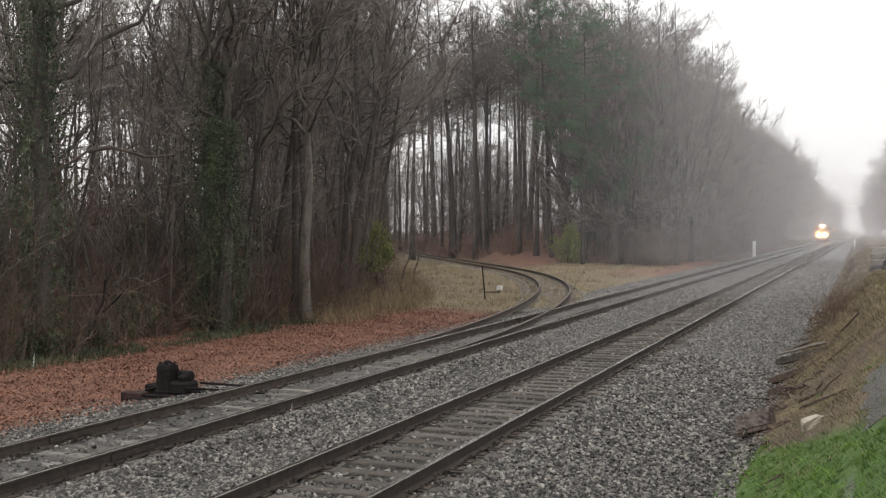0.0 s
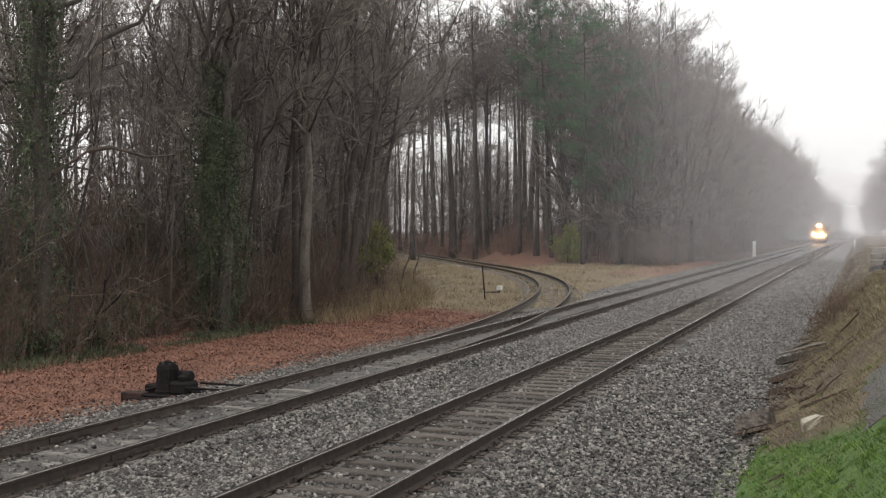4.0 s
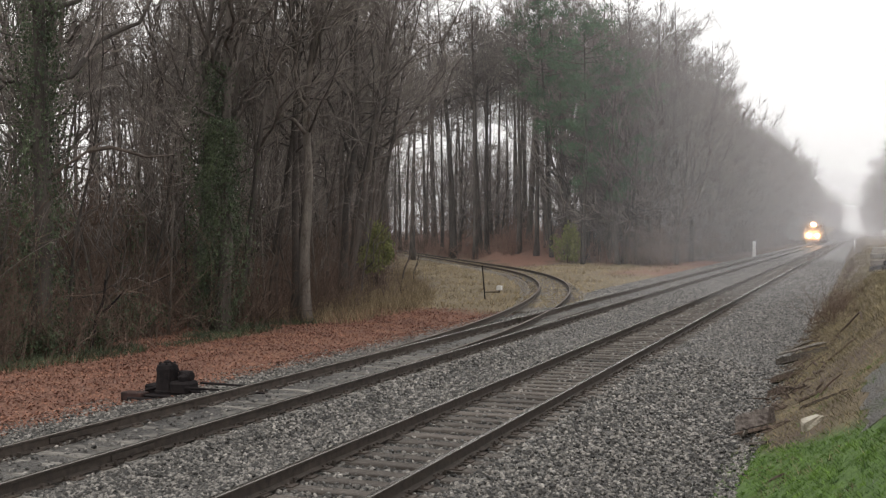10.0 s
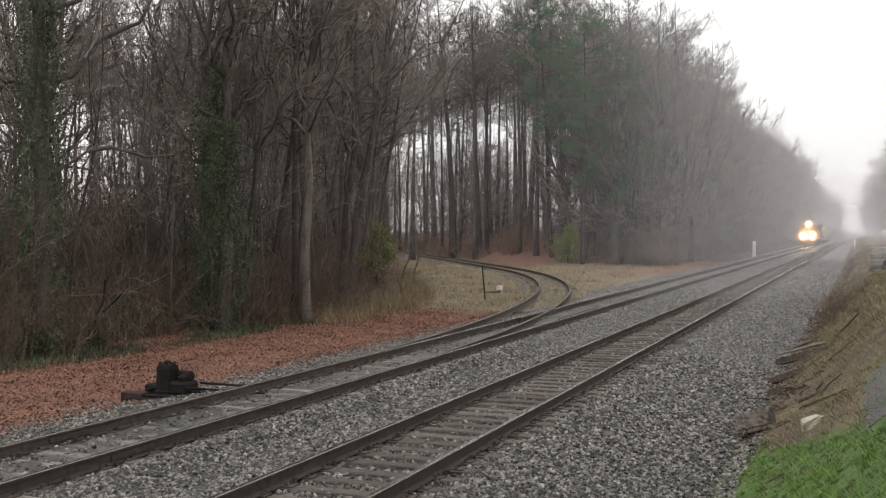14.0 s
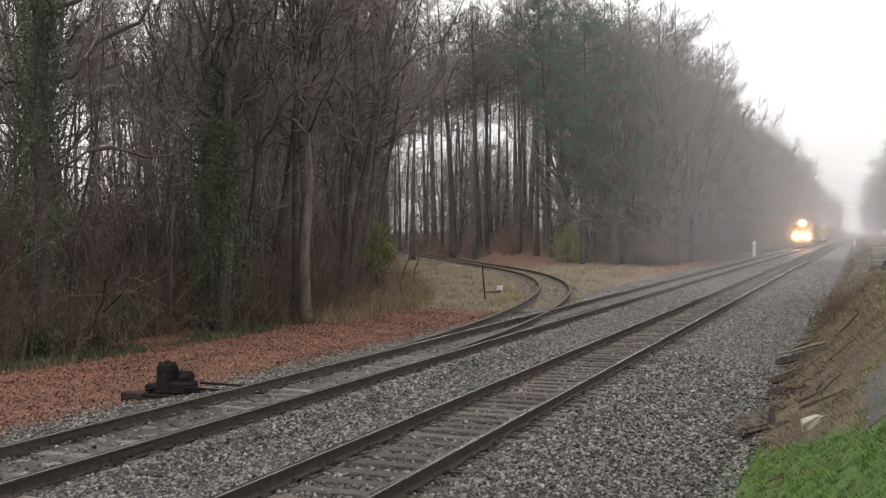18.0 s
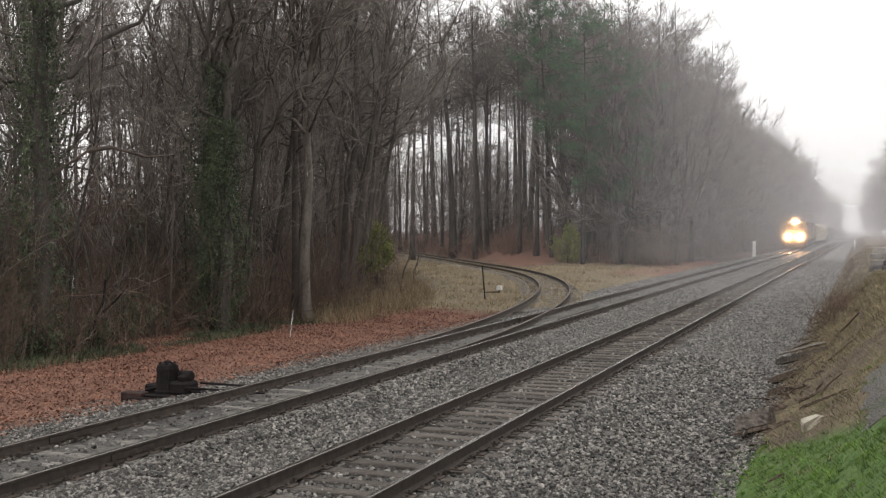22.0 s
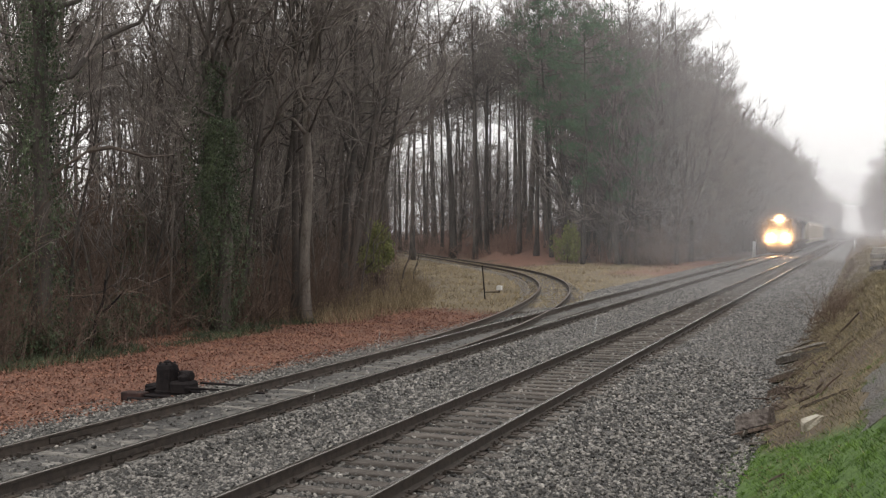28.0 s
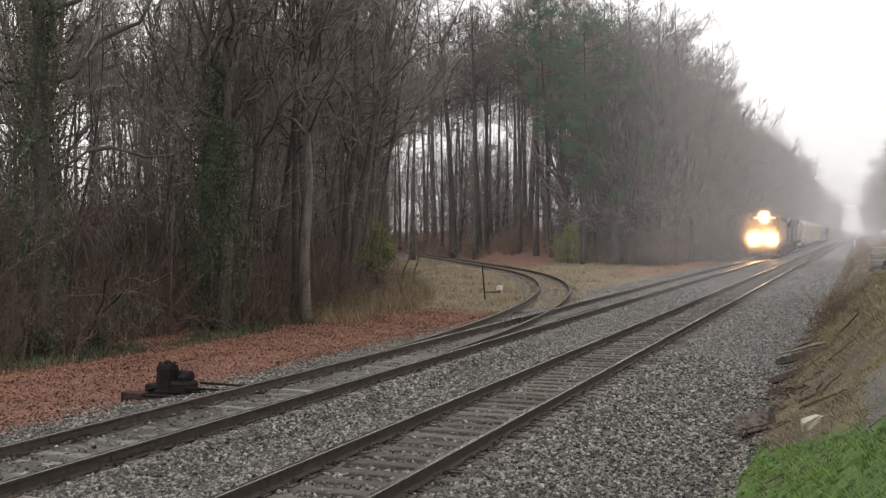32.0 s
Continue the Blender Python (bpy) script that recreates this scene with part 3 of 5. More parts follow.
def bare_tree(rng, height, r0, clear, spread, limbs, subs, twigs, twig_r, lean=0.02, cheap=False, low=0.3, curl=0.05):
    """Trunk and crown (limbs and twigs) of a leafless hardwood with a domed crown; low: share of level limbs under the dome."""
    trunk, crown = Geo(), Geo()
    steps = 14
    stem = bent(rng, Vector((0, 0, -0.3)), Vector((rng.gauss(0, lean), rng.gauss(0, lean), 1)), height * 0.93 + 0.3, steps, curl, 0.05)
    rad = [r0 * (1.0 - 0.93 * (i / steps) ** 0.9) for i in range(steps + 1)]
    rad[0] *= 1.45
    trunk.tube(stem, rad, 6 if cheap else 9)
    n = 5 if cheap else 8
    for i in range(limbs):
        t = clear + (0.88 - clear) * (i + rng.random()) / limbs
        p, d = along(stem, t)
        az, q = rng.uniform(0, 2 * math.pi), math.sqrt(rng.random())
        if rng.random() < low * (1.2 - t):
            far = spread * rng.uniform(0.5, 1.1)
            tip = Vector((p.x + math.cos(az) * far, p.y + math.sin(az) * far, p.z + rng.uniform(-0.4, 3.0)))
        else:
            top = height * (1 - 0.30 * q * q) * rng.uniform(0.86, 1.0)
            tip = Vector((p.x + math.cos(az) * spread * q, p.y + math.sin(az) * spread * q, max(top - (1 - t) * height * rng.uniform(0, 0.75), p.z + 1.5)))
        b = arch(rng, p, tip, n, 0.22)
        ln = (tip - p).length
        rb = max(0.016, r0 * (1 - t) * 0.5 + 0.012) * (1.2 if cheap else 1) * (0.6 if tip.z - p.z < 3.0 else 1)
        trunk.tube(b, [rb * (1 - 0.85 * k / n) for k in range(n + 1)], 3 if cheap else 5, cap=False)
        for j in range(subs):
            u = rng.uniform(0.2, 1.0)
            a, e = along(b, min(u, 0.99))
            l2 = min(ln, 6.0) * rng.uniform(0.22, 0.5) * (1.25 - 0.6 * u)
            way = (side_way(rng, e, rng.uniform(0.35, 0.95)) + Vector((0, 0, 0.25))).normalized()
            rs = rb * 0.4 * (1 - 0.6 * u) + twig_r
            if cheap:
                c = bent(rng, a, way, l2, 2, 0.2, 0.08)
                crown.tube(c, [rs, rs * 0.75, rs * 0.3], 3, cap=False)
            else:
                c = bent(rng, a, way, l2, 4, 0.25, 0.07)
                crown.tube(c, [rs, rs * 0.8, rs * 0.6, rs * 0.45, rs * 0.25], 3, cap=False)
            for k in range(twigs):
                a, f = along(c, min(rng.uniform(0.1, 1.0), 0.99))
                l3 = rng.uniform(0.35, 1.0) * (0.45 + 0.11 * min(ln, 7))
                f = (side_way(rng, f, rng.uniform(0.3, 0.95)) + Vector((0, 0, 0.2))).normalized()
                if cheap:
                    crown.spike(a, a + f * l3, twig_r)
                else:
                    w = bent(rng, a, f, l3, 2, 0.3, 0.05)
                    crown.tube(w, [twig_r, twig_r * 0.75, twig_r * 0.35], 3, cap=False)
                    for o in (0.4, 0.75):
                        m2, g2 = along(w, o)
                        crown.spike(m2, m2 + side_way(rng, g2, rng.uniform(0.5, 0.9)) * l3 * rng.uniform(0.35, 0.6), twig_r * 0.7)
    return trunk, crown


def tree_thing(name, label, geos, bark, group="woodland trees"):
    t = thing(name, label, "tree", group=group)
    part("trunk", geos[0], bark, t, smooth=True)
    part("crown", geos[1], M_TWIG, t)
    return t


def clump(rng, stems, height, spread, twigs, r):
    """A thicket of thin stems with side twigs."""
    g = Geo()
    for i in range(stems):
        p = Vector((max(-1.5, min(1.5, rng.gauss(0, 1))) * spread, max(-1.5, min(1.5, rng.gauss(0, 1))) * spread, -0.1))
        h = height * rng.uniform(0.45, 1.15)
        s = bent(rng, p, Vector((rng.gauss(0, 0.42), rng.gauss(0, 0.42), 1)), h, 5, 0.22, 0.0)
        g.tube(s, [r * 1.4, r * 1.2, r, r * 0.8, r * 0.6, r * 0.3], 3, cap=False)
        for k in range(twigs):
            a, d = along(s, rng.uniform(0.15, 0.98))
            q = a + side_way(rng, d, rng.uniform(0.4, 1.1)) * h * rng.uniform(0.12, 0.32)
            g.spike(a, q, r * 0.55)
            m = a.lerp(q, 0.5)
            g.spike(m, m + side_way(rng, (q - a).normalized(), 0.7) * h * 0.12, r * 0.4)
    return g


rng = random.Random(11)
LABEL_TALL = "tall leafless hardwood tree with grey-brown bark and fine twigs"
talls = [tree_thing("bare_tree", LABEL_TALL, bare_tree(rng, rng.uniform(19, 24), rng.uniform(0.12, 0.21), c, s, l, 6, 6, 0.009, 0.05, False, 0.15), M_BARK)
         for c, s, l in ((0.26, 4.2, 18), (0.34, 4.6, 17), (0.22, 3.8, 19), (0.38, 4.8, 17), (0.30, 4.0, 18))]
deeps = [tree_thing("woodland_tree", LABEL_TALL, bare_tree(rng, rng.uniform(18, 24), rng.uniform(0.14, 0.22), c, 5.0, 24, 6, 4, 0.02, 0.05, True), M_BARK)
         for c in (0.08, 0.2, 0.3)]
poles = [tree_thing("tall_slim_tree", "tall slim tree with a straight bare trunk and a high crown",
                    bare_tree(rng, rng.uniform(34, 38), rng.uniform(0.28, 0.38), 0.60, 5.8, 42, 8, 7, 0.018, 0.010, True, 0.0, 0.012), M_BARK) for i in range(3)]
thins = [tree_thing("sapling", "slender leafless sapling with thin upright twigs",
                    bare_tree(rng, rng.uniform(8, 14), rng.uniform(0.04, 0.08), 0.10, 2.4, 12, 4, 4, 0.007, 0.09, False, 0.2), M_PALE if i == 1 else M_BARK, "saplings")
         for i in range(4)]
fars = [tree_thing("distant_tree", "leafless tree standing in the mist", bare_tree(rng, rng.uniform(24, 26), rng.uniform(0.2, 0.28), 0.10, 5.5, 36, 8, 7, 0.016, 0.02, True, 0.4),
                   M_BARK, "trees in the mist") for i in range(4)]
bushes, scrubs = [], []
for n, h, s, tw in ((18, 3.2, 0.8, 10), (24, 2.2, 0.9, 9), (14, 4.8, 0.8, 13)):
    bushes.append(tagged(new("thicket", clump(rng, n, h, s, tw, 0.010).mesh("thicket", M_BRUSH)), "tangled brown leafless undergrowth", "bush", "undergrowth"))
for n, h, s, tw in ((20, 6.0, 1.4, 13), (22, 5.0, 1.6, 12)):
    scrubs.append(tagged(new("tall_thicket", clump(rng, n, h, s, tw, 0.020).mesh("thicket", M_BRUSH)), "tall tangled undergrowth deep in the woods", "bush", "undergrowth"))


brushwood = []
for n, h, s, tw in ((26, 1.9, 0.75, 9), (30, 1.6, 0.75, 9), (22, 2.6, 0.75, 11)):
    brushwood.append(tagged(new("brushwood", clump(rng, n, h, s, tw, 0.016).mesh("brushwood", M_REDBRUSH)), "low reddish-brown brushwood beyond the spur", "bush", "brushwood"))
brambles = [tagged(new("bramble", b.data), "low tangled brown brambles on the bank", "bush", "brambles") for b in bushes[:2]]


used = {}


def plant(protos, x, y, scale, turn=None, tilt=0.0):
    """The first of a kind is moved to its place, the others are copies."""
    p = rng.choice(protos)
    m = pose(x, y, ground_z(x, y), rng.gauss(0, tilt), rng.gauss(0, tilt), rng.uniform(0, 360) if turn is None else turn) @ Matrix.Scale(scale, 4)
    if p.name not in used:
        used[p.name] = True
        p.matrix_basis = m
        return p
    m = m @ Matrix.Diagonal((1 / p.scale[0], 1 / p.scale[1], 1 / p.scale[2], 1))
    return copy_thing(p, m)


def wood_edge(y):
    """The woods' edge along the clearing left of the spur."""
    return float(np.interp(y, (36, 42, 50, 60, 67, 80, 94, 110, 130), (-20.0, -20.4, -23.0, -27.8, -31.6, -36.0, -41.5, -50.0, -61.0)))


# wide-crowned trees that lean out over the clearing
wides = [tree_thing("spreading_tree", "leafless tree with wide boughs over the clearing", bare_tree(rng, 21, 0.17, 0.30, 6.5, 20, 7, 7, 0.009, 0.03, False, 0.3), M_BARK)
         for i in range(2)]
for i in range(4):
    y = 43 + 34 * (i + 0.6 * rng.random()) / 4
    plant(wides, wood_edge(y) - 0.6 - rng.uniform(0, 2.5), y, rng.uniform(0.95, 1.2), tilt=2)

# woods left of the spur: the edge, then deeper and deeper
for i in range(25):
    y = rng.uniform(12, 72)
    x = wood_edge(y) - abs(rng.gauss(0, 7)) - 0.8
    if 0.68 < -x / y < 0.87 and y < 34:          # the edge stands open between the two ivy trees
        x, y = x * 1.5, y * 1.5
    plant(talls, x, y, rng.uniform(0.85, 1.15), tilt=1.5)
for i in range(15):
    y = 50 + 48 * (i + rng.random()) / 15
    plant(talls, wood_edge(y) - abs(rng.gauss(0, 3)), y, rng.uniform(1.05, 1.3), tilt=3)
for i in range(52):
    y = rng.uniform(8, 104)
    x = wood_edge(y) - 9 - rng.uniform(0, 60)
    if spur_gap(x, y) > 8:
        plant(deeps, x, y, rng.uniform(0.85, 1.15), tilt=1.5)
for i in range(95):
    y = rng.uniform(12, 66)
    plant(thins, wood_edge(y) - abs(rng.gauss(0, 5)), y, rng.uniform(0.7, 1.2), tilt=4)
for i in range(60):
    y = rng.uniform(14, 40)
    plant(bushes, wood_edge(y) - abs(rng.gauss(0, 1.5)) + 0.5, y, rng.uniform(0.6, 1.0), tilt=8)
for i in range(130):
    y = rng.uniform(10, 84)
    plant(bushes, wood_edge(y) - abs(rng.gauss(0, 6)) + 0.3, y, rng.uniform(0.7, 1.3), tilt=4)
for i in range(130):
    y = rng.uniform(8, 100)
    x = wood_edge(y) - 4 - rng.uniform(0, 40)
    if spur_gap(x, y) > 8:
        plant(scrubs, x, y, rng.uniform(0.8, 1.35), tilt=4)

# undergrowth deep in the woods, too far in to tell one bush from the next
deep = Geo()
for i in range(170):
    if i < 100:
        y = rng.uniform(16, 92)
        x, k = wood_edge(y) - 22 - rng.uniform(0, 45), 1.45
    else:
        y = rng.uniform(14, 62)
        x, k = wood_edge(y) - 9 - rng.uniform(0, 22), 1.0
    if spur_gap(x, y) < 9:
        continue
    c = clump(rng, 13, 5.6 * k, 1.5 * k, 9, 0.018 * k)
    n0, z = len(deep.v), ground_z(x, y)
    deep.v += [(p[0] + x, p[1] + y, p[2] + z) for p in c.v]
    deep.f += [tuple(q + n0 for q in f) for f in c.f]
far_rng = random.Random(41)
for i in range(16):
    b, r = radians(far_rng.uniform(38.2, 41.6)), far_rng.uniform(40, 75)
    x, y = -r * math.sin(b), r * math.cos(b)
    c = clump(far_rng, 16, 6.5, 1.8, 9, 0.022)
    n0, z = len(deep.v), ground_z(x, y)
    deep.v += [(p[0] + x, p[1] + y, p[2] + z) for p in c.v]
    deep.f += [tuple(q + n0 for q in f) for f in c.f]
tagged(new("deep_undergrowth", deep.mesh("deep_undergrowth", M_BRUSH)), "dense brown undergrowth deep in the woods", "undergrowth", kind="stuff")

# woods beyond the spur
for i in range(80):
    y = rng.uniform(125, 200)
    x = -36 - rng.uniform(0, 65)
    if spur_gap(x, y) > 2.8 or y > 160:
        plant(brushwood, x, y, rng.uniform(0.9, 1.4), tilt=4)
for i in range(15):
    for j in range(16):
        x, y = -21 - 6 * (i + rng.random()), 104 + 6 * (j + rng.random())
        if (spur_gap(x, y) > (6 if y < 112 else 3.4) or y > 160) and rng.random() < (0.14 if x > -34 and y < 112 else 0.45 if x > -34 and y < 128 else 0.62 if x < -50 else 0.8):
            plant(poles, x, y, rng.uniform(0.85, 1.1), tilt=0.8)
for i in range(3):
    for j in range(14):
        if rng.random() < 0.85:
            plant(fars, -19.5 - 5 * (i + rng.random()), 111 + 6.5 * (j + rng.random()), rng.uniform(0.75, 1.0), tilt=1)
for i in range(80):
    y = rng.uniform(100, 170)
    x = -20 - rng.uniform(0, 60)
    if spur_gap(x, y) > 5:
        plant(brushwood, x, y, rng.uniform(0.8, 1.4), tilt=4)

for i in range(60):
    plant(scrubs, -48 - rng.uniform(0, 80), rng.uniform(165, 250), rng.uniform(0.9, 1.5), tilt=4)

for i in range(50):
    plant(deeps, -62 - rng.uniform(0, 95), rng.uniform(195, 265), rng.uniform(0.9, 1.2), tilt=1.5)
for i in range(46):
    y = rng.uniform(116, 150)
    x = float(np.interp(y, SPUR_Y, SPUR_X)) + 3.0 + abs(rng.gauss(0, 6))
    plant(brushwood[:2], x, y, rng.uniform(0.7, 1.1), tilt=6)

for i in range(45):
    plant(scrubs, -36 - rng.uniform(0, 52), rng.uniform(146, 176), rng.uniform(0.8, 1.2), tilt=4)

for i in range(70):
    y = rng.uniform(112, 146)
    x = spur_at(y) + 3.0 + rng.uniform(0, 24)
    plant(brushwood, x, y, rng.uniform(0.6, 1.0), tilt=6)
for i in range(14):
    y = rng.uniform(122, 150)
    x = -34 - rng.uniform(0, 34)
    if spur_gap(x, y) > 4:
        plant(fars, x, y, rng.uniform(0.6, 0.95), tilt=2)
for i in range(16):
    x, y = -50 - rng.uniform(0, 60), rng.uniform(150, 195)
    plant(deeps, x, y, rng.uniform(0.9, 1.2), tilt=1.5)

# big old trunks beyond the spur, more crowns behind them, and a few trees behind the ivy
keep_rng, rng = rng, random.Random(77)
olds = [tree_thing("old_tree", "big old leafless tree with a thick straight trunk", bare_tree(rng, 33, 0.5, 0.55, 6.5, 34, 8, 7, 0.018, 0.006, True, 0.4, 0.014), M_BARK) for i in range(2)]
for x, y, k in ((-46.1, 122, 1.05), (-42.6, 121.5, 1.0), (-47.3, 112, 0.75), (-36.6, 122, 0.8), (-33.2, 118, 0.7), (-52.5, 116, 0.7)):
    plant(olds, x, y, k, tilt=0.6)
for i in range(10):
    x, y = -42 - 44 * (i + rng.random()) / 10, rng.uniform(160, 215)
    plant(poles, x, y, rng.uniform(1.05, 1.3), tilt=0.8)
for i in range(6):
    b, far = radians(rng.uniform(41.6, 43.6)), rng.uniform(36, 62)
    plant(talls if i % 2 else deeps, -far * math.sin(b), far * math.cos(b), rng.uniform(0.95, 1.15), tilt=1.5)
for i in range(24):
    b, r = radians(rng.uniform(18.0, 26.0)), rng.uniform(235, 300)
    plant(fars, -r * math.sin(b), r * math.cos(b), rng.uniform(0.8, 1.1), tilt=1)
rng = keep_rng

# brambles on the bank beside the tracks
for i in range(40):
    y = 26 + 70 * rng.random() ** 1.2
    plant(brambles, -1.35 + 0.006 * y + abs(rng.gauss(0, 0.45)), y, rng.uniform(0.12, 0.24), tilt=8)

# along the main tracks, far off
for i in range(70):
    y = 104 + 230 * rng.random() ** 1.3
    plant(scrubs, -17.6 - abs(rng.gauss(0, 2.5)), y, rng.uniform(0.6, 1.1), tilt=4)
for i in range(135):
    y = 108 + 240 * ((i + rng.random()) / 135) ** 1.25
    plant(fars, -17.3 - abs(rng.gauss(0, 4)), y, rng.uniform(0.88, 0.98) if y < 150 else rng.uniform(0.93, 1.04) if y < 210 else rng.uniform(1.03, 1.15), tilt=1)
for i in range(14):                   # tall crowns round the pine
    plant(fars, -19 - 11 * rng.random(), 105 + 22 * rng.random(), rng.uniform(1.02, 1.14), tilt=1)
for i in range(64):
    y = 348 + 720 * ((i + rng.random()) / 64) ** 1.4
    plant(fars, -17.0 - abs(rng.gauss(0, 5)), y, rng.uniform(1.12, 1.27), tilt=1)
for i in range(64):
    y = 250 + 800 * ((i + rng.random()) / 64) ** 1.4
    plant(fars, 8.5 - 4.0 * ramp(y, 250, 480) + abs(rng.gauss(0, 3.5)), y, rng.uniform(0.92, 1.16), tilt=1)


# the pine and the green bushes
def pine(rng, height, r0, clear, spread):
    trunk, limb, leaf = Geo(), Geo(), Geo()
    stem = bent(rng, Vector((0, 0, -0.3)), Vector((0, 0, 1)), height, 12, 0.02, 0.05)
    trunk.tube(stem, [r0 * (1 - 0.92 * i / 12) for i in range(13)], 9)
    for i in range(62):
        t = clear + (0.99 - clear) * (i + rng.random()) / 62
        p, d = along(stem, t)
        ln = spread * (0.25 + 0.9 * math.sin(math.pi * min(1, 0.18 + 0.82 * (1 - (t - clear) / (1 - clear))))) * rng.choice((0.35, 0.6, 0.8, 1.0, 1.1))
        az = rng.uniform(0, 2 * math.pi)
        b = bent(rng, p, Vector((math.cos(az), math.sin(az), rng.uniform(-0.1, 0.35))), ln, 5, 0.1, 0.03)
        limb.tube(b, [0.05, 0.04, 0.032, 0.024, 0.016, 0.008], 4, cap=False)
        for k in range(int(3 + 2.0 * ln)):
            a, f = along(b, min(0.99, rng.uniform(0.25, 1.0)))
            a = a + Vector((rng.gauss(0, 0.35), rng.gauss(0, 0.35), rng.gauss(0.1, 0.2)))
            for q in range(28):                 # a rounded tuft of needles, flatter underneath
                v = Vector((rng.gauss(0, 1), rng.gauss(0, 1), rng.gauss(0.25, 0.7))).normalized()
                c = a + v * (0.45 * rng.random() ** 0.5)
                leaf.spike(c, c + (v + Vector((0, 0, 0.35))).normalized() * rng.uniform(0.16, 0.34), 0.030)
    return trunk, limb, leaf


for x, y, h, c, s in ((-25.6, 104.0, 25, 0.30, 5.2), (-30.2, 109.0, 28, 0.45, 4.0), (-23.0, 107.0, 20, 0.32, 4.4)):
    t = thing("pine_tree", "green pine tree among the leafless trees", "tree", pose(x, y, ground_z(x, y)), "pines")
    for nm, g, m in zip(("trunk", "bough", "foliage"), pine(rng, h, 0.26, c, s), (M_BARK, M_LIMB, M_PINE)):
        part(nm, g, m, t)


def leafy_bush(rng, w, h, n, size, low=0.12):
    stems, leaves = Geo(), Geo()
    for i in range(26):
        az, r = rng.uniform(0, 6.28), rng.uniform(0.1, 1.0)
        tip = Vector((math.cos(az) * w * r, math.sin(az) * w * r, h * rng.uniform(0.6, 1.05) * (1.1 - 0.5 * r)))
        b = [Vector((tip.x * 0.6, tip.y * 0.6, -0.1)), tip * 0.6 + Vector((tip.x * 0.2, tip.y * 0.2, 0.05 * h)), tip]
        stems.tube(b, [0.025, 0.016, 0.006], 3, cap=False)
        for k in range(n):
            a, f = along(b, min(0.99, rng.uniform(low, 1.0)))
            a = a + Vector((rng.gauss(0, 0.16), rng.gauss(0, 0.16), rng.gauss(0, 0.16)))
            leaves.leaf(a, size * rng.uniform(0.6, 1.3), Euler((rng.uniform(0, 6), rng.uniform(0, 6), rng.uniform(0, 6))).to_matrix())
    return stems, leaves


for x, y, w, h, low in ((-23.8, 51.6, 0.9, 3.6, 0.55), (-27.0, 105.0, 2.2, 4.2, 0.12)):
    t = thing("evergreen_bush", "yellow-green leafy bush at the edge of the woods", "bush", pose(x, y, ground_z(x, y)), "green bushes")
    for nm, g, m in zip(("stem", "foliage"), leafy_bush(rng, w, h, 150, 0.10, low), (M_BRUSH, M_BUSH)):
        part(nm, g, m, t)

# ---------------------------------------------------------------- mist
for y, dens, top, x0, x1 in ((44.5, 0.145, 60, -15, -5), (99, 0.14, 60, -22, -12), (150, 0.11, 46, -46, -26), (195, 0.155, 40, -70, -30), (290, 0.29, 32, -100, -40), (440, 0.42, 30, -160, -60)):
    g = Geo()
    g.v, g.f = [(-420, y, -1), (260, y, -1), (260, y, 62), (-420, y, 62)], [(0, 1, 2, 3)]
    tagged(new("mist", g.mesh("mist", mist_material("mist", dens, top, x0, x1, 0.10 if y < 60 else 0.3))), "thin pale mist hanging over the tracks", "mist", kind="stuff")

# ---------------------------------------------------------------- ivy-clad trees and marked trunks at the woods' edge
def ivy(rng, height, r, n, droop):
    g = Geo()
    for i in range(n):
        h = height * rng.random() ** 0.8
        a = rng.uniform(0, 6.283)
        rr = r * (1.1 - 0.5 * h / height) * rng.uniform(0.6, 1.25) * (1 + 0.9 * noise.noise((h * 0.9, math.cos(a) * 1.2, math.sin(a) * 1.2 + height))) + (abs(rng.gauss(0, droop)) if rng.random() < 0.3 else 0)
        g.leaf(Vector((rr * math.cos(a), rr * math.sin(a), h)), rng.uniform(0.035, 0.068), Euler((rng.uniform(0, 6), rng.uniform(0, 6), rng.uniform(0, 6))).to_matrix())
    return g


for x, y, h, r, n, top in ((-20.1, 22.4, 22, 0.30, 8000, 14), (-19.6, 30.2, 23, 0.26, 7000, 7), (-20.2, 30.8, 20, 0.18, 3500, 9), (-21.5, 31.5, 21, 0.2, 1600, 8), (-24.5, 25.5, 19, 0.15, 1500, 6)):
    t = tree_thing("ivy_clad_tree", "leafless tree with dark green ivy climbing its trunk", bare_tree(rng, h, r, 0.3, 4.6, 17, 6, 6, 0.010, 0.02, False, 0.25), M_BARK, "ivy trees")
    t.matrix_basis = pose(x, y, ground_z(x, y))
    if x == -20.1:
        for boughs in ([(0, 0, 4.5), (0.5, 0.2, 4.9), (1.2, 0.5, 5.4), (1.9, 0.8, 5.9)], [(1.2, 0.5, 5.4), (1.8, 0.7, 5.5), (2.6, 1.1, 5.25), (3.3, 1.4, 5.3)]):
            part("limb", Geo().tube([Vector(q) for q in boughs], [0.065, 0.05, 0.035, 0.012], 7), M_LIMB, t)
    part("ivy", ivy(rng, top, r + (0.42 if n == 7000 else 0.26), n, 0.35), M_IVY, t, "dark green climbing ivy")
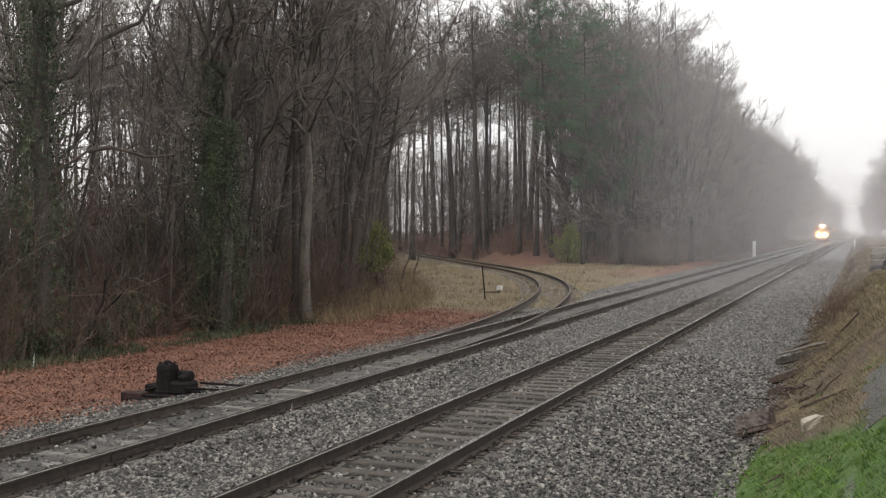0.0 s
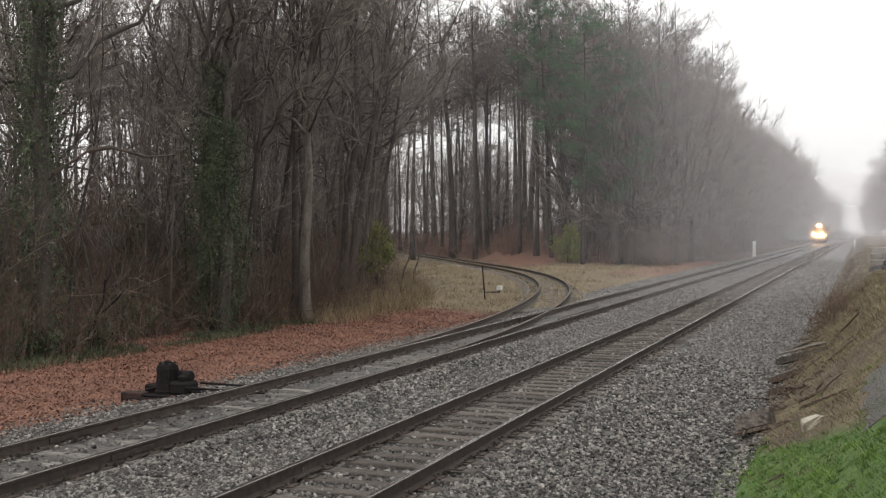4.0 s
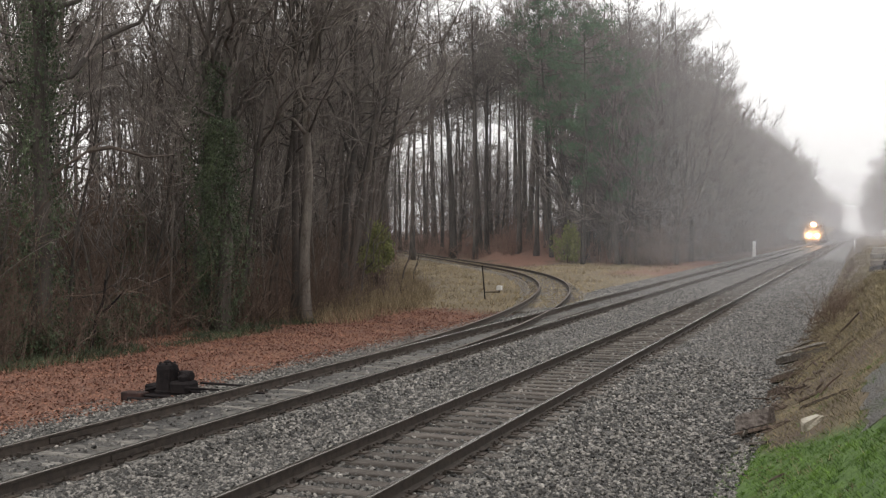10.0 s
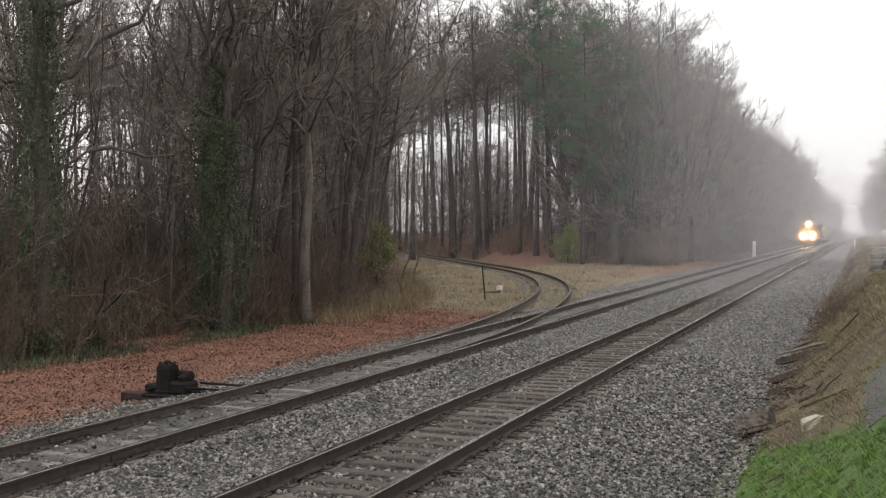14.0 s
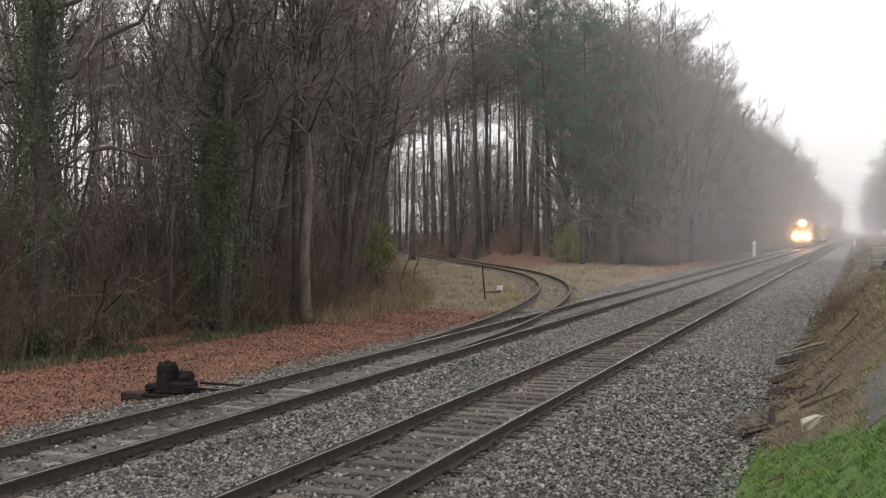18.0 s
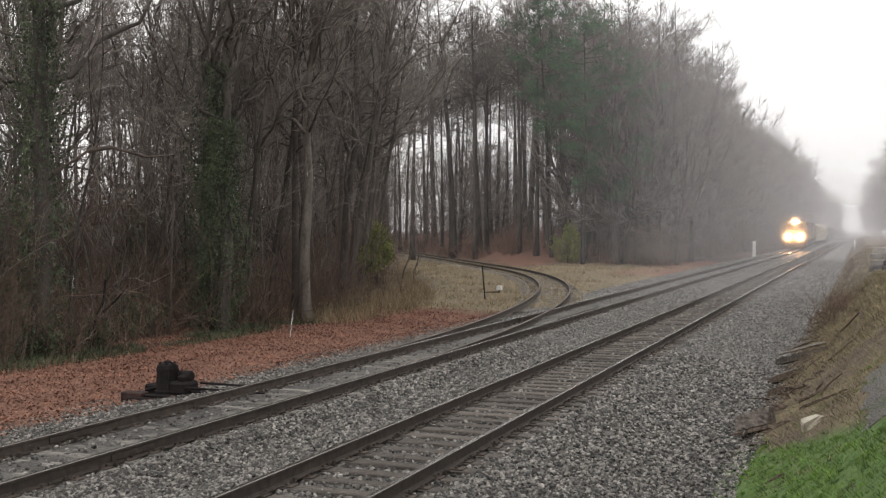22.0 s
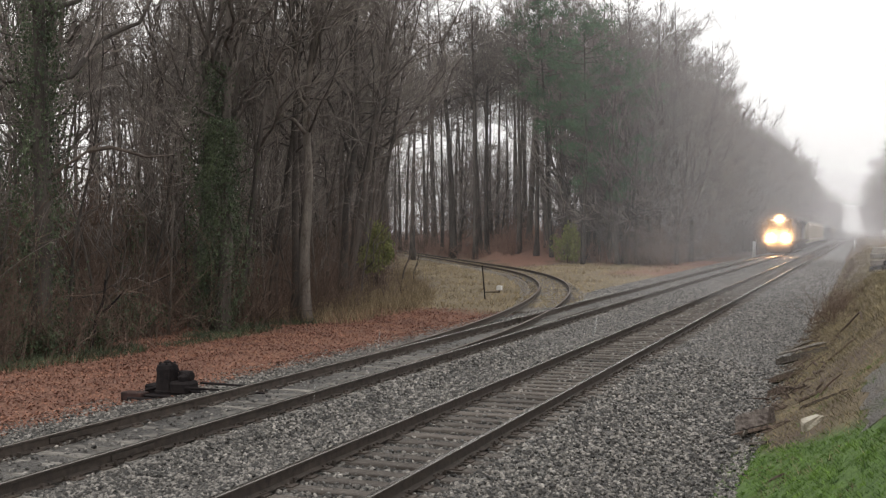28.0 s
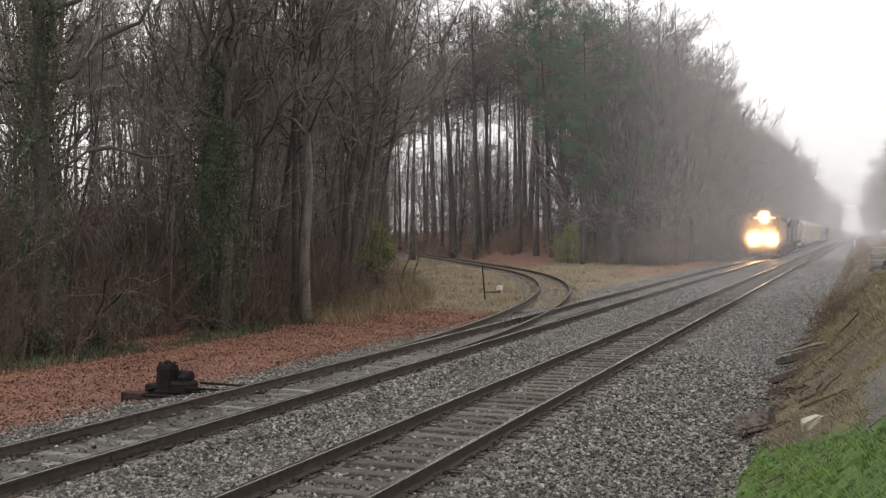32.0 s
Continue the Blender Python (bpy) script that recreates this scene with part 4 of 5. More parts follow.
for x, y, h, r, tilt, m in ((-18.9, 34.7, 21, 0.235, 2.0, M_PALE), (-19.45, 34.9, 20, 0.16, 2.5, M_BARK), (-21.0, 36.0, 21, 0.18, 1, M_BARK), (-20.4, 32.3, 20, 0.14, 3, M_BARK),
                            (-21.8, 39.8, 22, 0.17, 4, M_BARK), (-24.9, 50.0, 22, 0.2, 8, M_BARK)):
    t = tree_thing("bare_tree", "leafless tree with a bare grey trunk at the woods' edge", bare_tree(rng, h, r, 0.34, 4.4, 18, 6, 6, 0.009, 0.01, False, 0.1), m)
    t.matrix_basis = pose(x, y, ground_z(x, y), 0, tilt * 0.7, 0)
for x, y, w, h in ((-21.0, 27.2, 1.2, 1.5), (-22.8, 30.0, 1.7, 5.4), (-20.3, 25.0, 0.9, 0.9), (-19.8, 22.0, 0.9, 0.9), (-22.0, 24.5, 1.0, 2.0)):
    t = thing("evergreen_shrub", "low dark green leafy shrub at the woods' edge", "bush", pose(x, y, ground_z(x, y)), "dark shrubs")
    for nm, g, m in zip(("stem", "foliage"), leafy_bush(rng, w, h, 40, 0.05), (M_BRUSH, M_IVY)):
        part(nm, g, m, t)

# a bent dead stub among the brush
stub = thing("dead_stub", "dark bent dead stub standing in the brush", "dead tree")
part("stub", Geo().tube([Vector((-20.0, 24.3, -0.6)), Vector((-19.9, 24.4, 0.3)), Vector((-19.7, 24.5, 0.9)), Vector((-19.65, 24.5, 1.45))], [0.05, 0.05, 0.045, 0.03], 7), M_BLACK, stub)
part("side_limb", Geo().tube([Vector((-19.75, 24.5, 0.55)), Vector((-19.45, 24.6, 0.8)), Vector((-19.2, 24.75, 1.15))], [0.035, 0.03, 0.02], 6), M_BLACK, stub)

# ---------------------------------------------------------------- switch machine
sw = thing("switch_machine", "black iron switch machine on long dark ties beside the rail", "switch machine", pose(-12.28, 17.24, -0.33))
for k, dy in enumerate((-0.36, 0.30)):
    part("head_tie", Geo().bevelled((0.95, dy, -0.12), (3.3 if k == 0 else 3.0, 0.24, 0.2), 0.02), M_BLACK, sw, "dark creosoted long tie")
part("tie_end", Geo().bevelled((-0.62, -0.30, -0.05), (0.50, 0.26, 0.22), 0.02), M_CREOSOTE, sw, "red-black creosoted tie end")
part("base_plate", Geo().bevelled((0.0, 0.0, 0.01), (1.3, 0.75, 0.04), 0.01), M_BLACK, sw)
part("drum", Geo().lathe((-0.10, 0, 0.03), [(0.24, 0), (0.24, 0.05), (0.22, 0.07), (0.20, 0.40), (0.21, 0.41), (0.21, 0.46), (0.19, 0.53), (0.15, 0.56), (0.07, 0.58)], "z", 24), M_BLACK, sw)
part("cap", Geo().lathe((-0.10, 0, 0.60), [(0.07, 0), (0.07, 0.03), (0.03, 0.05)], "z", 12), M_BLACK, sw)
part("gearbox", Geo().bevelled((0.27, 0, 0.15), (0.42, 0.42, 0.26), 0.05), M_BLACK, sw)
part("motor", Geo().lathe((0.16, 0.05, 0.36), [(0.09, 0), (0.11, 0.02), (0.11, 0.24), (0.08, 0.27)], "x", 14), M_BLACK, sw)
part("lever", Geo().tube([Vector((-0.5, -0.12, 0.08)), Vector((-0.25, -0.12, 0.14)), Vector((-0.15, -0.12, 0.12))], [0.025, 0.025, 0.02], 7), M_BLACK, sw)
part("latch_box", Geo().bevelled((-0.42, 0.05, 0.1), (0.3, 0.3, 0.16), 0.03), M_BLACK, sw)
for dy in (-0.1, 0.18):
    part("throw_rod", Geo().tube([Vector((0.45, dy, 0.10)), Vector((1.9, dy, 0.06))], [0.025, 0.022], 8), M_BLACK, sw)
for k in range(6):
    a = k * math.pi / 3
    part("cover_bolt", Geo().lathe((-0.10 + 0.15 * math.cos(a), 0.15 * math.sin(a), 0.57), [(0.022, 0), (0.022, 0.045), (0.01, 0.05)], "z", 6), M_BLACK, sw)
part("drum_rib", Geo().bevelled((-0.10, -0.19, 0.3), (0.06, 0.04, 0.42), 0.01).bevelled((0.04, -0.14, 0.3), (0.05, 0.05, 0.42), 0.01), M_BLACK, sw)
part("crank_case", Geo().lathe((0.30, -0.05, 0.26), [(0.05, 0), (0.10, 0.03), (0.10, 0.10), (0.04, 0.15)], "z", 10), M_BLACK, sw)
part("conduit", Geo().tube([Vector((0.02, -0.05, 0.62)), Vector((0.12, -0.05, 0.58)), Vector((0.2, -0.05, 0.45)), Vector((0.3, -0.05, 0.4))], [0.02, 0.02, 0.02, 0.02], 7), M_BLACK, sw)
for sx in (-0.55, 0.55):
    for sy in (-0.3, 0.3):
        part("bolt", Geo().lathe((sx, sy, 0.03), [(0.03, 0), (0.03, 0.03), (0.01, 0.035)], "z", 6), M_BLACK, sw)

# ---------------------------------------------------------------- posts and markers
p = thing("thin_post", "thin dark leaning iron post in the grass by the spur", "post", pose(-17.13, 49.7, ground_z(-17.13, 49.7), 0, -5, 0))
part("shaft", Geo().tube([Vector((0, 0, -0.2)), Vector((0, 0, 1.62))], [0.035, 0.03], 8), M_BLACK, p)
part("cap", Geo().bevelled((0, 0, 1.62), (0.1, 0.1, 0.05), 0.01), M_BLACK, p)
p = thing("marker_box", "small white marker box on a low iron stub", "marker", pose(-18.3, 55.5, ground_z(-18.3, 55.5)))
part("stub", Geo().bevelled((0, 0, 0.05), (0.09, 0.09, 0.3), 0.01), M_BLACK, p)
part("box", Geo().bevelled((0, 0, 0.28), (0.28, 0.22, 0.24), 0.02), M_WHITE, p, "white painted box")
part("arm", Geo().tube([Vector((-1.3, 0.1, -0.01)), Vector((0, 0, 0.05))], [0.05, 0.04], 6), M_BLACK, p)
p = thing("white_post", "short white post beside the far track", "post", pose(-13.5, 151.5, ground_z(-13.5, 151.5)))
part("shaft", Geo().bevelled((0, 0, 1.05), (0.42, 0.3, 2.3), 0.04), M_WHITE, p)
part("sign_plate", Geo().bevelled((0, -0.17, 1.95), (0.38, 0.03, 0.4), 0.01), M_WHITE, p)
p = thing("white_stake", "small white marker stake beside the track", "post", pose(-1.0, 205, ground_z(-1.0, 205)))
part("shaft", Geo().bevelled((0, 0, 0.7), (0.22, 0.2, 1.6), 0.03), M_WHITE, p)


# ---------------------------------------------------------------- old timbers and debris along the bank
def timber(name, label, a, b, w, h, m=M_OLDWOOD, split=0.0, group="old timbers"):
    """A worn timber from a to b with ragged ends."""
    a, b = Vector(a), Vector(b)
    d = b - a
    n = 8
    side = Vector((-d.y, d.x, 0)).normalized()
    g = Geo()
    rr = random.Random(int(abs(a.x) * 1000 + abs(a.y) * 100))
    for i in range(n + 1):
        c = a.lerp(b, i / n)
        k = 1.0 if 0 < i < n else 1 - split
        for sx, sz in ((-1, 0), (1, 0), (1, 1), (-1, 1)):
            q = c + side * (sx * w / 2 * k * rr.uniform(0.9, 1.08)) + Vector((0, 0, sz * h * k * rr.uniform(0.88, 1.06)))
            if i in (0, n):
                q += d.normalized() * rr.uniform(-0.05, 0.05)
            g.v.append(tuple(q))
    for i in range(n):
        for k in range(4):
            k2 = (k + 1) % 4
            g.f.append((i * 4 + k, i * 4 + k2, i * 4 + 4 + k2, i * 4 + 4 + k))
    g.f += [(3, 2, 1, 0), (n * 4, n * 4 + 1, n * 4 + 2, n * 4 + 3)]
    return tagged(new(name, g.mesh(name, m)), label, "timber", group)


timber("old_tie", "grey split railway tie lying on the bank", (-1.86, 28.2, -0.56), (-0.62, 26.6, -0.02), 0.22, 0.16)
timber("split_board", "pale splintered board lying on the old tie", (-1.9, 28.0, -0.30), (-0.75, 26.9, 0.16), 0.17, 0.05, M_GREYWOOD, 0.5)
timber("split_board", "pale splintered board leaning on the ties", (-1.88, 29.6, -0.40), (-1.1, 28.6, 0.04), 0.13, 0.05, M_GREYWOOD, 0.6)
timber("split_board", "thin grey splinter under the ties", (-1.45, 26.3, -0.42), (-1.16, 24.6, -0.24), 0.07, 0.04, M_GREYWOOD, 0.6)
timber("broken_tie", "broken dark tie end lying in the debris", (-1.82, 25.0, -0.62), (-1.25, 24.2, -0.32), 0.20, 0.13, M_ROTTEN, 0.2)
timber("split_board", "pale sliver on the broken tie", (-1.80, 25.0, -0.47), (-1.3, 24.25, -0.18), 0.08, 0.03, M_GREYWOOD, 0.5)
timber("broken_tie", "dark rotten tie end in the ballast", (-1.70, 22.7, -0.6), (-1.3, 22.0, -0.36), 0.2, 0.15, M_ROTTEN, 0.3)
timber("old_tie", "dark tie half buried behind the tie block", (-1.74, 20.3, -0.60), (-1.22, 19.6, -0.30), 0.09, 0.06, M_ROTTEN, 0.2)
timber("old_tie", "brown weathered tie block half buried at the toe of the bank", (-1.84, 18.50, -0.54), (-1.34, 18.22, -0.33), 0.30, 0.27, M_BLOCK)
timber("rotten_board", "reddish rotten board under the tie block", (-1.80, 18.2, -0.56), (-1.25, 17.6, -0.30), 0.14, 0.06, M_ROTTEN, 0.3)
timber("stick", "pale broken stick lying on the stones", (-1.64, 17.2, -0.53), (-1.25, 16.3, -0.30), 0.05, 0.035)
timber("stick", "short pale stick standing by the tie block", (-1.75, 18.0, -0.55), (-1.68, 17.7, -0.42), 0.05, 0.05, M_GREYWOOD, 0.2)
timber("long_pole", "dark rotten pole lying along the grass edge", (-1.6, 17.8, -0.54), (-0.95, 17.4, -0.14), 0.05, 0.045, M_ROTTEN, 0.4)
timber("long_pole", "dark bent pole along the grass edge", (-0.92, 18.4, -0.12), (-0.1, 16.6, 0.50), 0.05, 0.04, M_ROTTEN, 0.4)
timber("stick", "dark stick in the brown debris", (-1.0, 19.3, -0.16), (-0.55, 18.8, 0.16), 0.06, 0.04, M_ROTTEN, 0.3)
timber("stick", "dark stick in the green grass", (-0.98, 13.1, ground_z(-0.98, 13.1) + 0.01), (-0.80, 12.95, ground_z(-0.80, 12.95) + 0.02), 0.025, 0.022, M_ROTTEN, 0.3)
timber("white_board", "pale weathered board lying in the debris", (-1.42, 41.0, -0.44), (-0.98, 36.6, -0.1), 0.14, 0.04, M_GREYWOOD)
for k, (dx, dz) in enumerate(((0, 0), (0.05, 0.23), (0.35, 0.0), (0.38, 0.24), (0.02, 0.48), (0.36, 0.50), (0.1, 0.72))):
    timber("stacked_tie", "dark old railway tie in a stack on the bank", (0.42 + dx, 46.0 + 0.25 * k, 1.2 + dz), (1.5 + dx, 48.3, 1.3 + dz), 0.25, 0.21, M_GREYWOOD if k > 3 else M_OLDWOOD if k == 1 else M_BLACK)
rock = Geo().bevelled((-0.60, 15.33, ground_z(-0.60, 15.33) + 0.05), (0.30, 0.20, 0.19), 0.05, Euler((0.2, -0.45, 0.5)).to_matrix())
chip = random.Random(8)
rock.v = [tuple(c + chip.uniform(-0.035, 0.035) for c in p) for p in rock.v]
tagged(new("pale_rock", rock.mesh("pale_rock", M_ROCK)), "pale yellowish broken rock on the grass edge", "rock")
br = thing("fallen_branch", "dark forked fallen branch on the brown bank", "branch")
part("bough", Geo().tube([Vector((-0.6, 28.6, 0.14)), Vector((-0.3, 28.0, 0.5)), Vector((0.0, 27.2, 0.90))], [0.024, 0.022, 0.016], 6)
     .tube([Vector((0.0, 27.2, 0.90)), Vector((0.06, 26.6, 0.62))], [0.025, 0.02], 6), M_ROTTEN, br)

# bare shrubs on the bank
for i in range(9):
    y = rng.uniform(32, 41)
    plant(brambles, -0.55 + 0.06 * (y - 32) * 0.6 + rng.gauss(0, 0.25), y, rng.uniform(0.30, 0.55), tilt=6)

# chunks of broken tie along the toe of the bank
for k in range(18):
    y = 20.5 + 24 * rng.random() ** 1.4
    x = -1.72 + abs(rng.gauss(0, 0.42))
    a = rng.gauss(-0.8, 0.5)
    ln = rng.uniform(0.18, 0.5)
    x2, y2 = x + ln * math.cos(a), y + ln * math.sin(a)
    timber("wood_chunk", "broken chunk of rotten tie on the bank", (x, y, ground_z(x, y) - 0.03), (x2, y2, ground_z(x2, y2) - 0.01), rng.uniform(0.05, 0.13), rng.uniform(0.04, 0.1),
           M_GREYWOOD if k % 5 == 0 else M_ROTTEN, 0.4, "wood chunks")

# scraps of bark and wood on the bank
g = Geo()
for i in range(320):
    y = rng.uniform(20, 46)
    x = -1.75 + abs(rng.gauss(0, 0.45))
    ln = rng.uniform(0.05, 0.3)
    g.box((x, y, ground_z(x, y) + 0.02), (ln, rng.uniform(0.02, 0.06), rng.uniform(0.015, 0.04)),
          Euler((rng.gauss(0, 0.2), rng.gauss(-0.4, 0.3), rng.uniform(0, 3.14))).to_matrix())
tagged(new("wood_scraps", g.mesh("wood_scraps", M_ROTTEN)), "scraps of bark and rotten wood on the bank", "debris", kind="stuff")

g = Geo()
for i in range(80):
    y = 17.5 + 28 * rng.random() ** 1.3
    x = -1.7 + abs(rng.gauss(0, 0.6))
    p0 = Vector((x, y, ground_z(x, y) + 0.03))
    a, ln = rng.uniform(0, 6.283), rng.uniform(0.15, 0.5)
    q0 = Vector((x + math.cos(a) * ln, y + math.sin(a) * ln, 0))
    q0.z = ground_z(q0.x, q0.y) + rng.uniform(0.02, 0.14)
    m0 = p0.lerp(q0, 0.5) + Vector((rng.gauss(0, 0.04), rng.gauss(0, 0.04), 0.03))
    r0 = rng.uniform(0.008, 0.022)
    g.tube([p0, m0, q0], [r0, r0 * 0.9, r0 * 0.5], 5)
tagged(new("fallen_sticks", g.mesh("fallen_sticks", M_BRUSH)), "fallen sticks and twigs littering the bank", "debris", kind="stuff")

# ---------------------------------------------------------------- loose stones, leaves and grass
nr = np.random.RandomState(3)


def in_view(x, y):
    return (x > -0.99 * y - 0.5) & (x < 0.03 * y + 0.3)


def stones():
    n = 300000
    y = 9.5 + 130 * nr.rand(n) ** 2.8
    x = -14.2 + 12.9 * nr.rand(n)
    keep = in_view(x, y) & (nr.rand(n) > (y - 70) / 65) & (nr.rand(n) > (x + 1.6) / 0.25)
    near_rail = np.zeros(n, bool)
    for t in (T1, T2):
        near_rail |= np.abs(np.abs(x - t) - GAUGE) < 0.09
    in_t2 = np.abs(x - T2) < 0.66
    in_t1 = np.abs(x - T1) < 1.2
    keep &= ~near_rail & ~(in_t2 & (nr.rand(n) > 0.05)) & ~(in_t1 & (nr.rand(n) > 0.3))
    on_tie = in_t1 & (np.abs((y + 3.0 + 0.25) % 0.5 - 0.25) < 0.125)
    keep &= ~(on_tie & (nr.rand(n) > 0.04))
    x, y, on_tie = x[keep], y[keep], on_tie[keep]
    n = len(x)
    z = np.array([max(ballast_z(a, b), ground_z(a, b) if a > -2.4 else -9) for a, b in zip(x, y)]) + np.where(on_tie, 0.04, 0.002 + 0.03 * nr.rand(n) ** 2)
    size = (0.015 + 0.023 * nr.rand(n)) * (1 + 0.016 * (y - 9.5)) * np.where(on_tie, 0.6, 1.0)
    near = y < 27
    out_v, out_f, count = [], [], 0
    # near stones are broken blocks, far ones plain pyramids
    block = np.array([(1, 1, -0.5), (-1, 1, -0.5), (-1, -1, -0.5), (1, -1, -0.5), (0.75, 0.65, 0.8), (-0.7, 0.75, 0.8), (-0.75, -0.65, 0.8), (0.7, -0.7, 0.8)]) * 0.8
    block_f = np.array([(4, 5, 6), (4, 6, 7), (0, 1, 5), (0, 5, 4), (1, 2, 6), (1, 6, 5), (2, 3, 7), (2, 7, 6), (3, 0, 4), (3, 4, 7)])
    spike = np.array([(1, 0, 0), (0, 1, 0), (-1, 0, 0), (0, -1, 0), (0, 0, 0.9)], float)
    spike_f = np.array([(0, 1, 4), (1, 2, 4), (2, 3, 4), (3, 0, 4)])
    for pick, base, f, wild in ((near, block, block_f, 0.75), (~near, spike, spike_f, 0.5)):
        m, k = int(pick.sum()), len(base)
        v = base[None] * (1 + wild * (nr.rand(m, k, 3) - 0.5)) + 0.45 * (nr.rand(m, k, 3) - 0.5)
        v[:, :, 1] *= (0.6 + 0.4 * nr.rand(m))[:, None]
        tx, ty = (nr.randn(m, 2) * (0.4 if k == 8 else 0.1)).T
        vz = v[:, :, 2] * np.cos(tx)[:, None] + v[:, :, 1] * np.sin(tx)[:, None]
        vy = v[:, :, 1] * np.cos(tx)[:, None] - v[:, :, 2] * np.sin(tx)[:, None]
        vx = v[:, :, 0] * np.cos(ty)[:, None] - vz * np.sin(ty)[:, None]
        vz = vz * np.cos(ty)[:, None] + v[:, :, 0] * np.sin(ty)[:, None]
        a = nr.rand(m) * 6.283
        c, s = np.cos(a)[:, None], np.sin(a)[:, None]
        v = np.stack([vx * c - vy * s, vx * s + vy * c, vz * 0.85], 2) * size[pick][:, None, None] + np.stack([x[pick], y[pick], z[pick]], 1)[:, None, :]
        out_v.append(v.reshape(-1, 3))
        out_f.append((f[None] + count + k * np.arange(m)[:, None, None]).reshape(-1, 3))
        count += m * k
    return np.concatenate(out_v), np.concatenate(out_f)


tagged(new("loose_stones", quick_mesh("loose_stones", *stones(), M_STONE)), "loose grey crushed stones of the track bed", "gravel", kind="stuff")


def blades(x, y, height, width, lean, z=None, sway=None):
    """Upright blades, one triangle each; sway: which way the blades of a tuft lean."""
    n = len(x)
    z = np.array([ground_z(a, b) for a, b in zip(x, y)]) if z is None else z
    a = nr.rand(n) * 6.283
    h = height * (0.5 + nr.rand(n))
    w = width * (0.6 + 0.8 * nr.rand(n))
    base = np.stack([x, y, z - 0.01], 1)
    side = np.stack([np.cos(a) * w, np.sin(a) * w, 0 * a], 1)
    tip = base + np.stack([nr.randn(n) * lean * h, nr.randn(n) * lean * h, h], 1)
    if sway is not None:
        tip += sway * h[:, None]
    v = np.stack([base - side, base + side, tip], 1).reshape(-1, 3)
    return v, np.arange(3 * n).reshape(-1, 3)


n = 110000
gy, gx = 8.5 + 10.5 * nr.rand(n), -1.9 + 3.0 * nr.rand(n)
ok = np.array([ground_cover(a, b)[1] + 1.1 * noise.noise((a * 2.6, b * 1.5, 9)) > 0.22 + 0.5 * r for a, b, r in zip(gx, gy, nr.rand(n))])
gx, gy = gx[ok], gy[ok]
tuft = np.array([noise.noise((a * 6, b * 4.5, 2)) + 0.6 * noise.noise((a * 15, b * 11, 5)) for a, b in zip(gx, gy)])
lean = np.array([(noise.noise((a * 5, b * 4, 31)), noise.noise((a * 5, b * 4, 47)), 0) for a, b in zip(gx, gy)]) * 0.5
tagged(new("green_grass", quick_mesh("green_grass", *blades(gx, gy, np.clip(0.024 + 0.030 * tuft, 0.010, 0.055), 0.007, 0.9, None, lean), M_GRASS)), "tufted bright green grass on the bank", "grass", kind="stuff")
n = 80000
gy, gx = 12 + 48 * nr.rand(n) ** 1.4, -1.6 + 3.2 * nr.rand(n)
ok = np.array([ground_cover(a, b)[2] > 0.1 + 0.35 * r and not (a > 0.03 and 12.3 < b < 16.5) for a, b, r in zip(gx, gy, nr.rand(n))])
tagged(new("dead_grass", quick_mesh("dead_grass", *blades(gx[ok], gy[ok], np.where(gy[ok] < 22, 0.055, 0.10), 0.006, 1.3), M_DEAD)), "matted dead brown grass on the bank", "grass", kind="stuff")
n = 9000
gy, gx = 44 + 80 * nr.rand(n) ** 1.3, -1.4 + 5.5 * nr.rand(n)
tagged(new("dead_grass", quick_mesh("dead_grass", *blades(gx, gy, 0.10, 0.018, 1.2), M_DEAD)), "rough dead brown grass further along the bank", "grass", kind="stuff")
n = 30000
gy, gx = 38 + 75 * nr.rand(n) ** 1.3, -48 + 36 * nr.rand(n)
ok = np.array([ground_cover(a, b)[2] > 0.2 + 0.6 * r and spur_gap(a, b) > 1.6 for a, b, r in zip(gx, gy, nr.rand(n))])
tagged(new("straw_grass", quick_mesh("straw_grass", *blades(gx[ok], gy[ok], 0.13, 0.02, 0.9), M_STRAW)), "thin straw-coloured winter grass by the spur", "grass", kind="stuff")


n = 6000
gy, gx = 9 + 8.5 * nr.rand(n), -1.8 + 2.8 * nr.rand(n)
ok = np.array([noise.noise((a * 1.7, b * 1.1, 21)) > 0.12 for a, b in zip(gx, gy)])
tagged(new("dead_grass", quick_mesh("dead_grass", *blades(gx[ok], gy[ok], 0.05, 0.007, 1.4), M_DEAD)), "withered brown blades among the green grass", "grass", kind="stuff")

n = 26000
gy, gx = 42 + 66 * nr.rand(n) ** 1.2, -42 + 27 * nr.rand(n)
ok = np.array([ground_cover(a, b)[2] > 0.15 and spur_gap(a, b) > 1.9 and noise.noise((a * 0.55, b * 0.28, 13)) + 0.5 * noise.noise((a * 1.9, b * 0.9, 3)) > 0.02 + 0.3 * r for a, b, r in zip(gx, gy, nr.rand(n))])
tagged(new("brown_weeds", quick_mesh("brown_weeds", *blades(gx[ok], gy[ok], 0.24, 0.016, 0.7), M_WEED)), "patchy low brown weeds in the clearing", "weeds", kind="stuff")

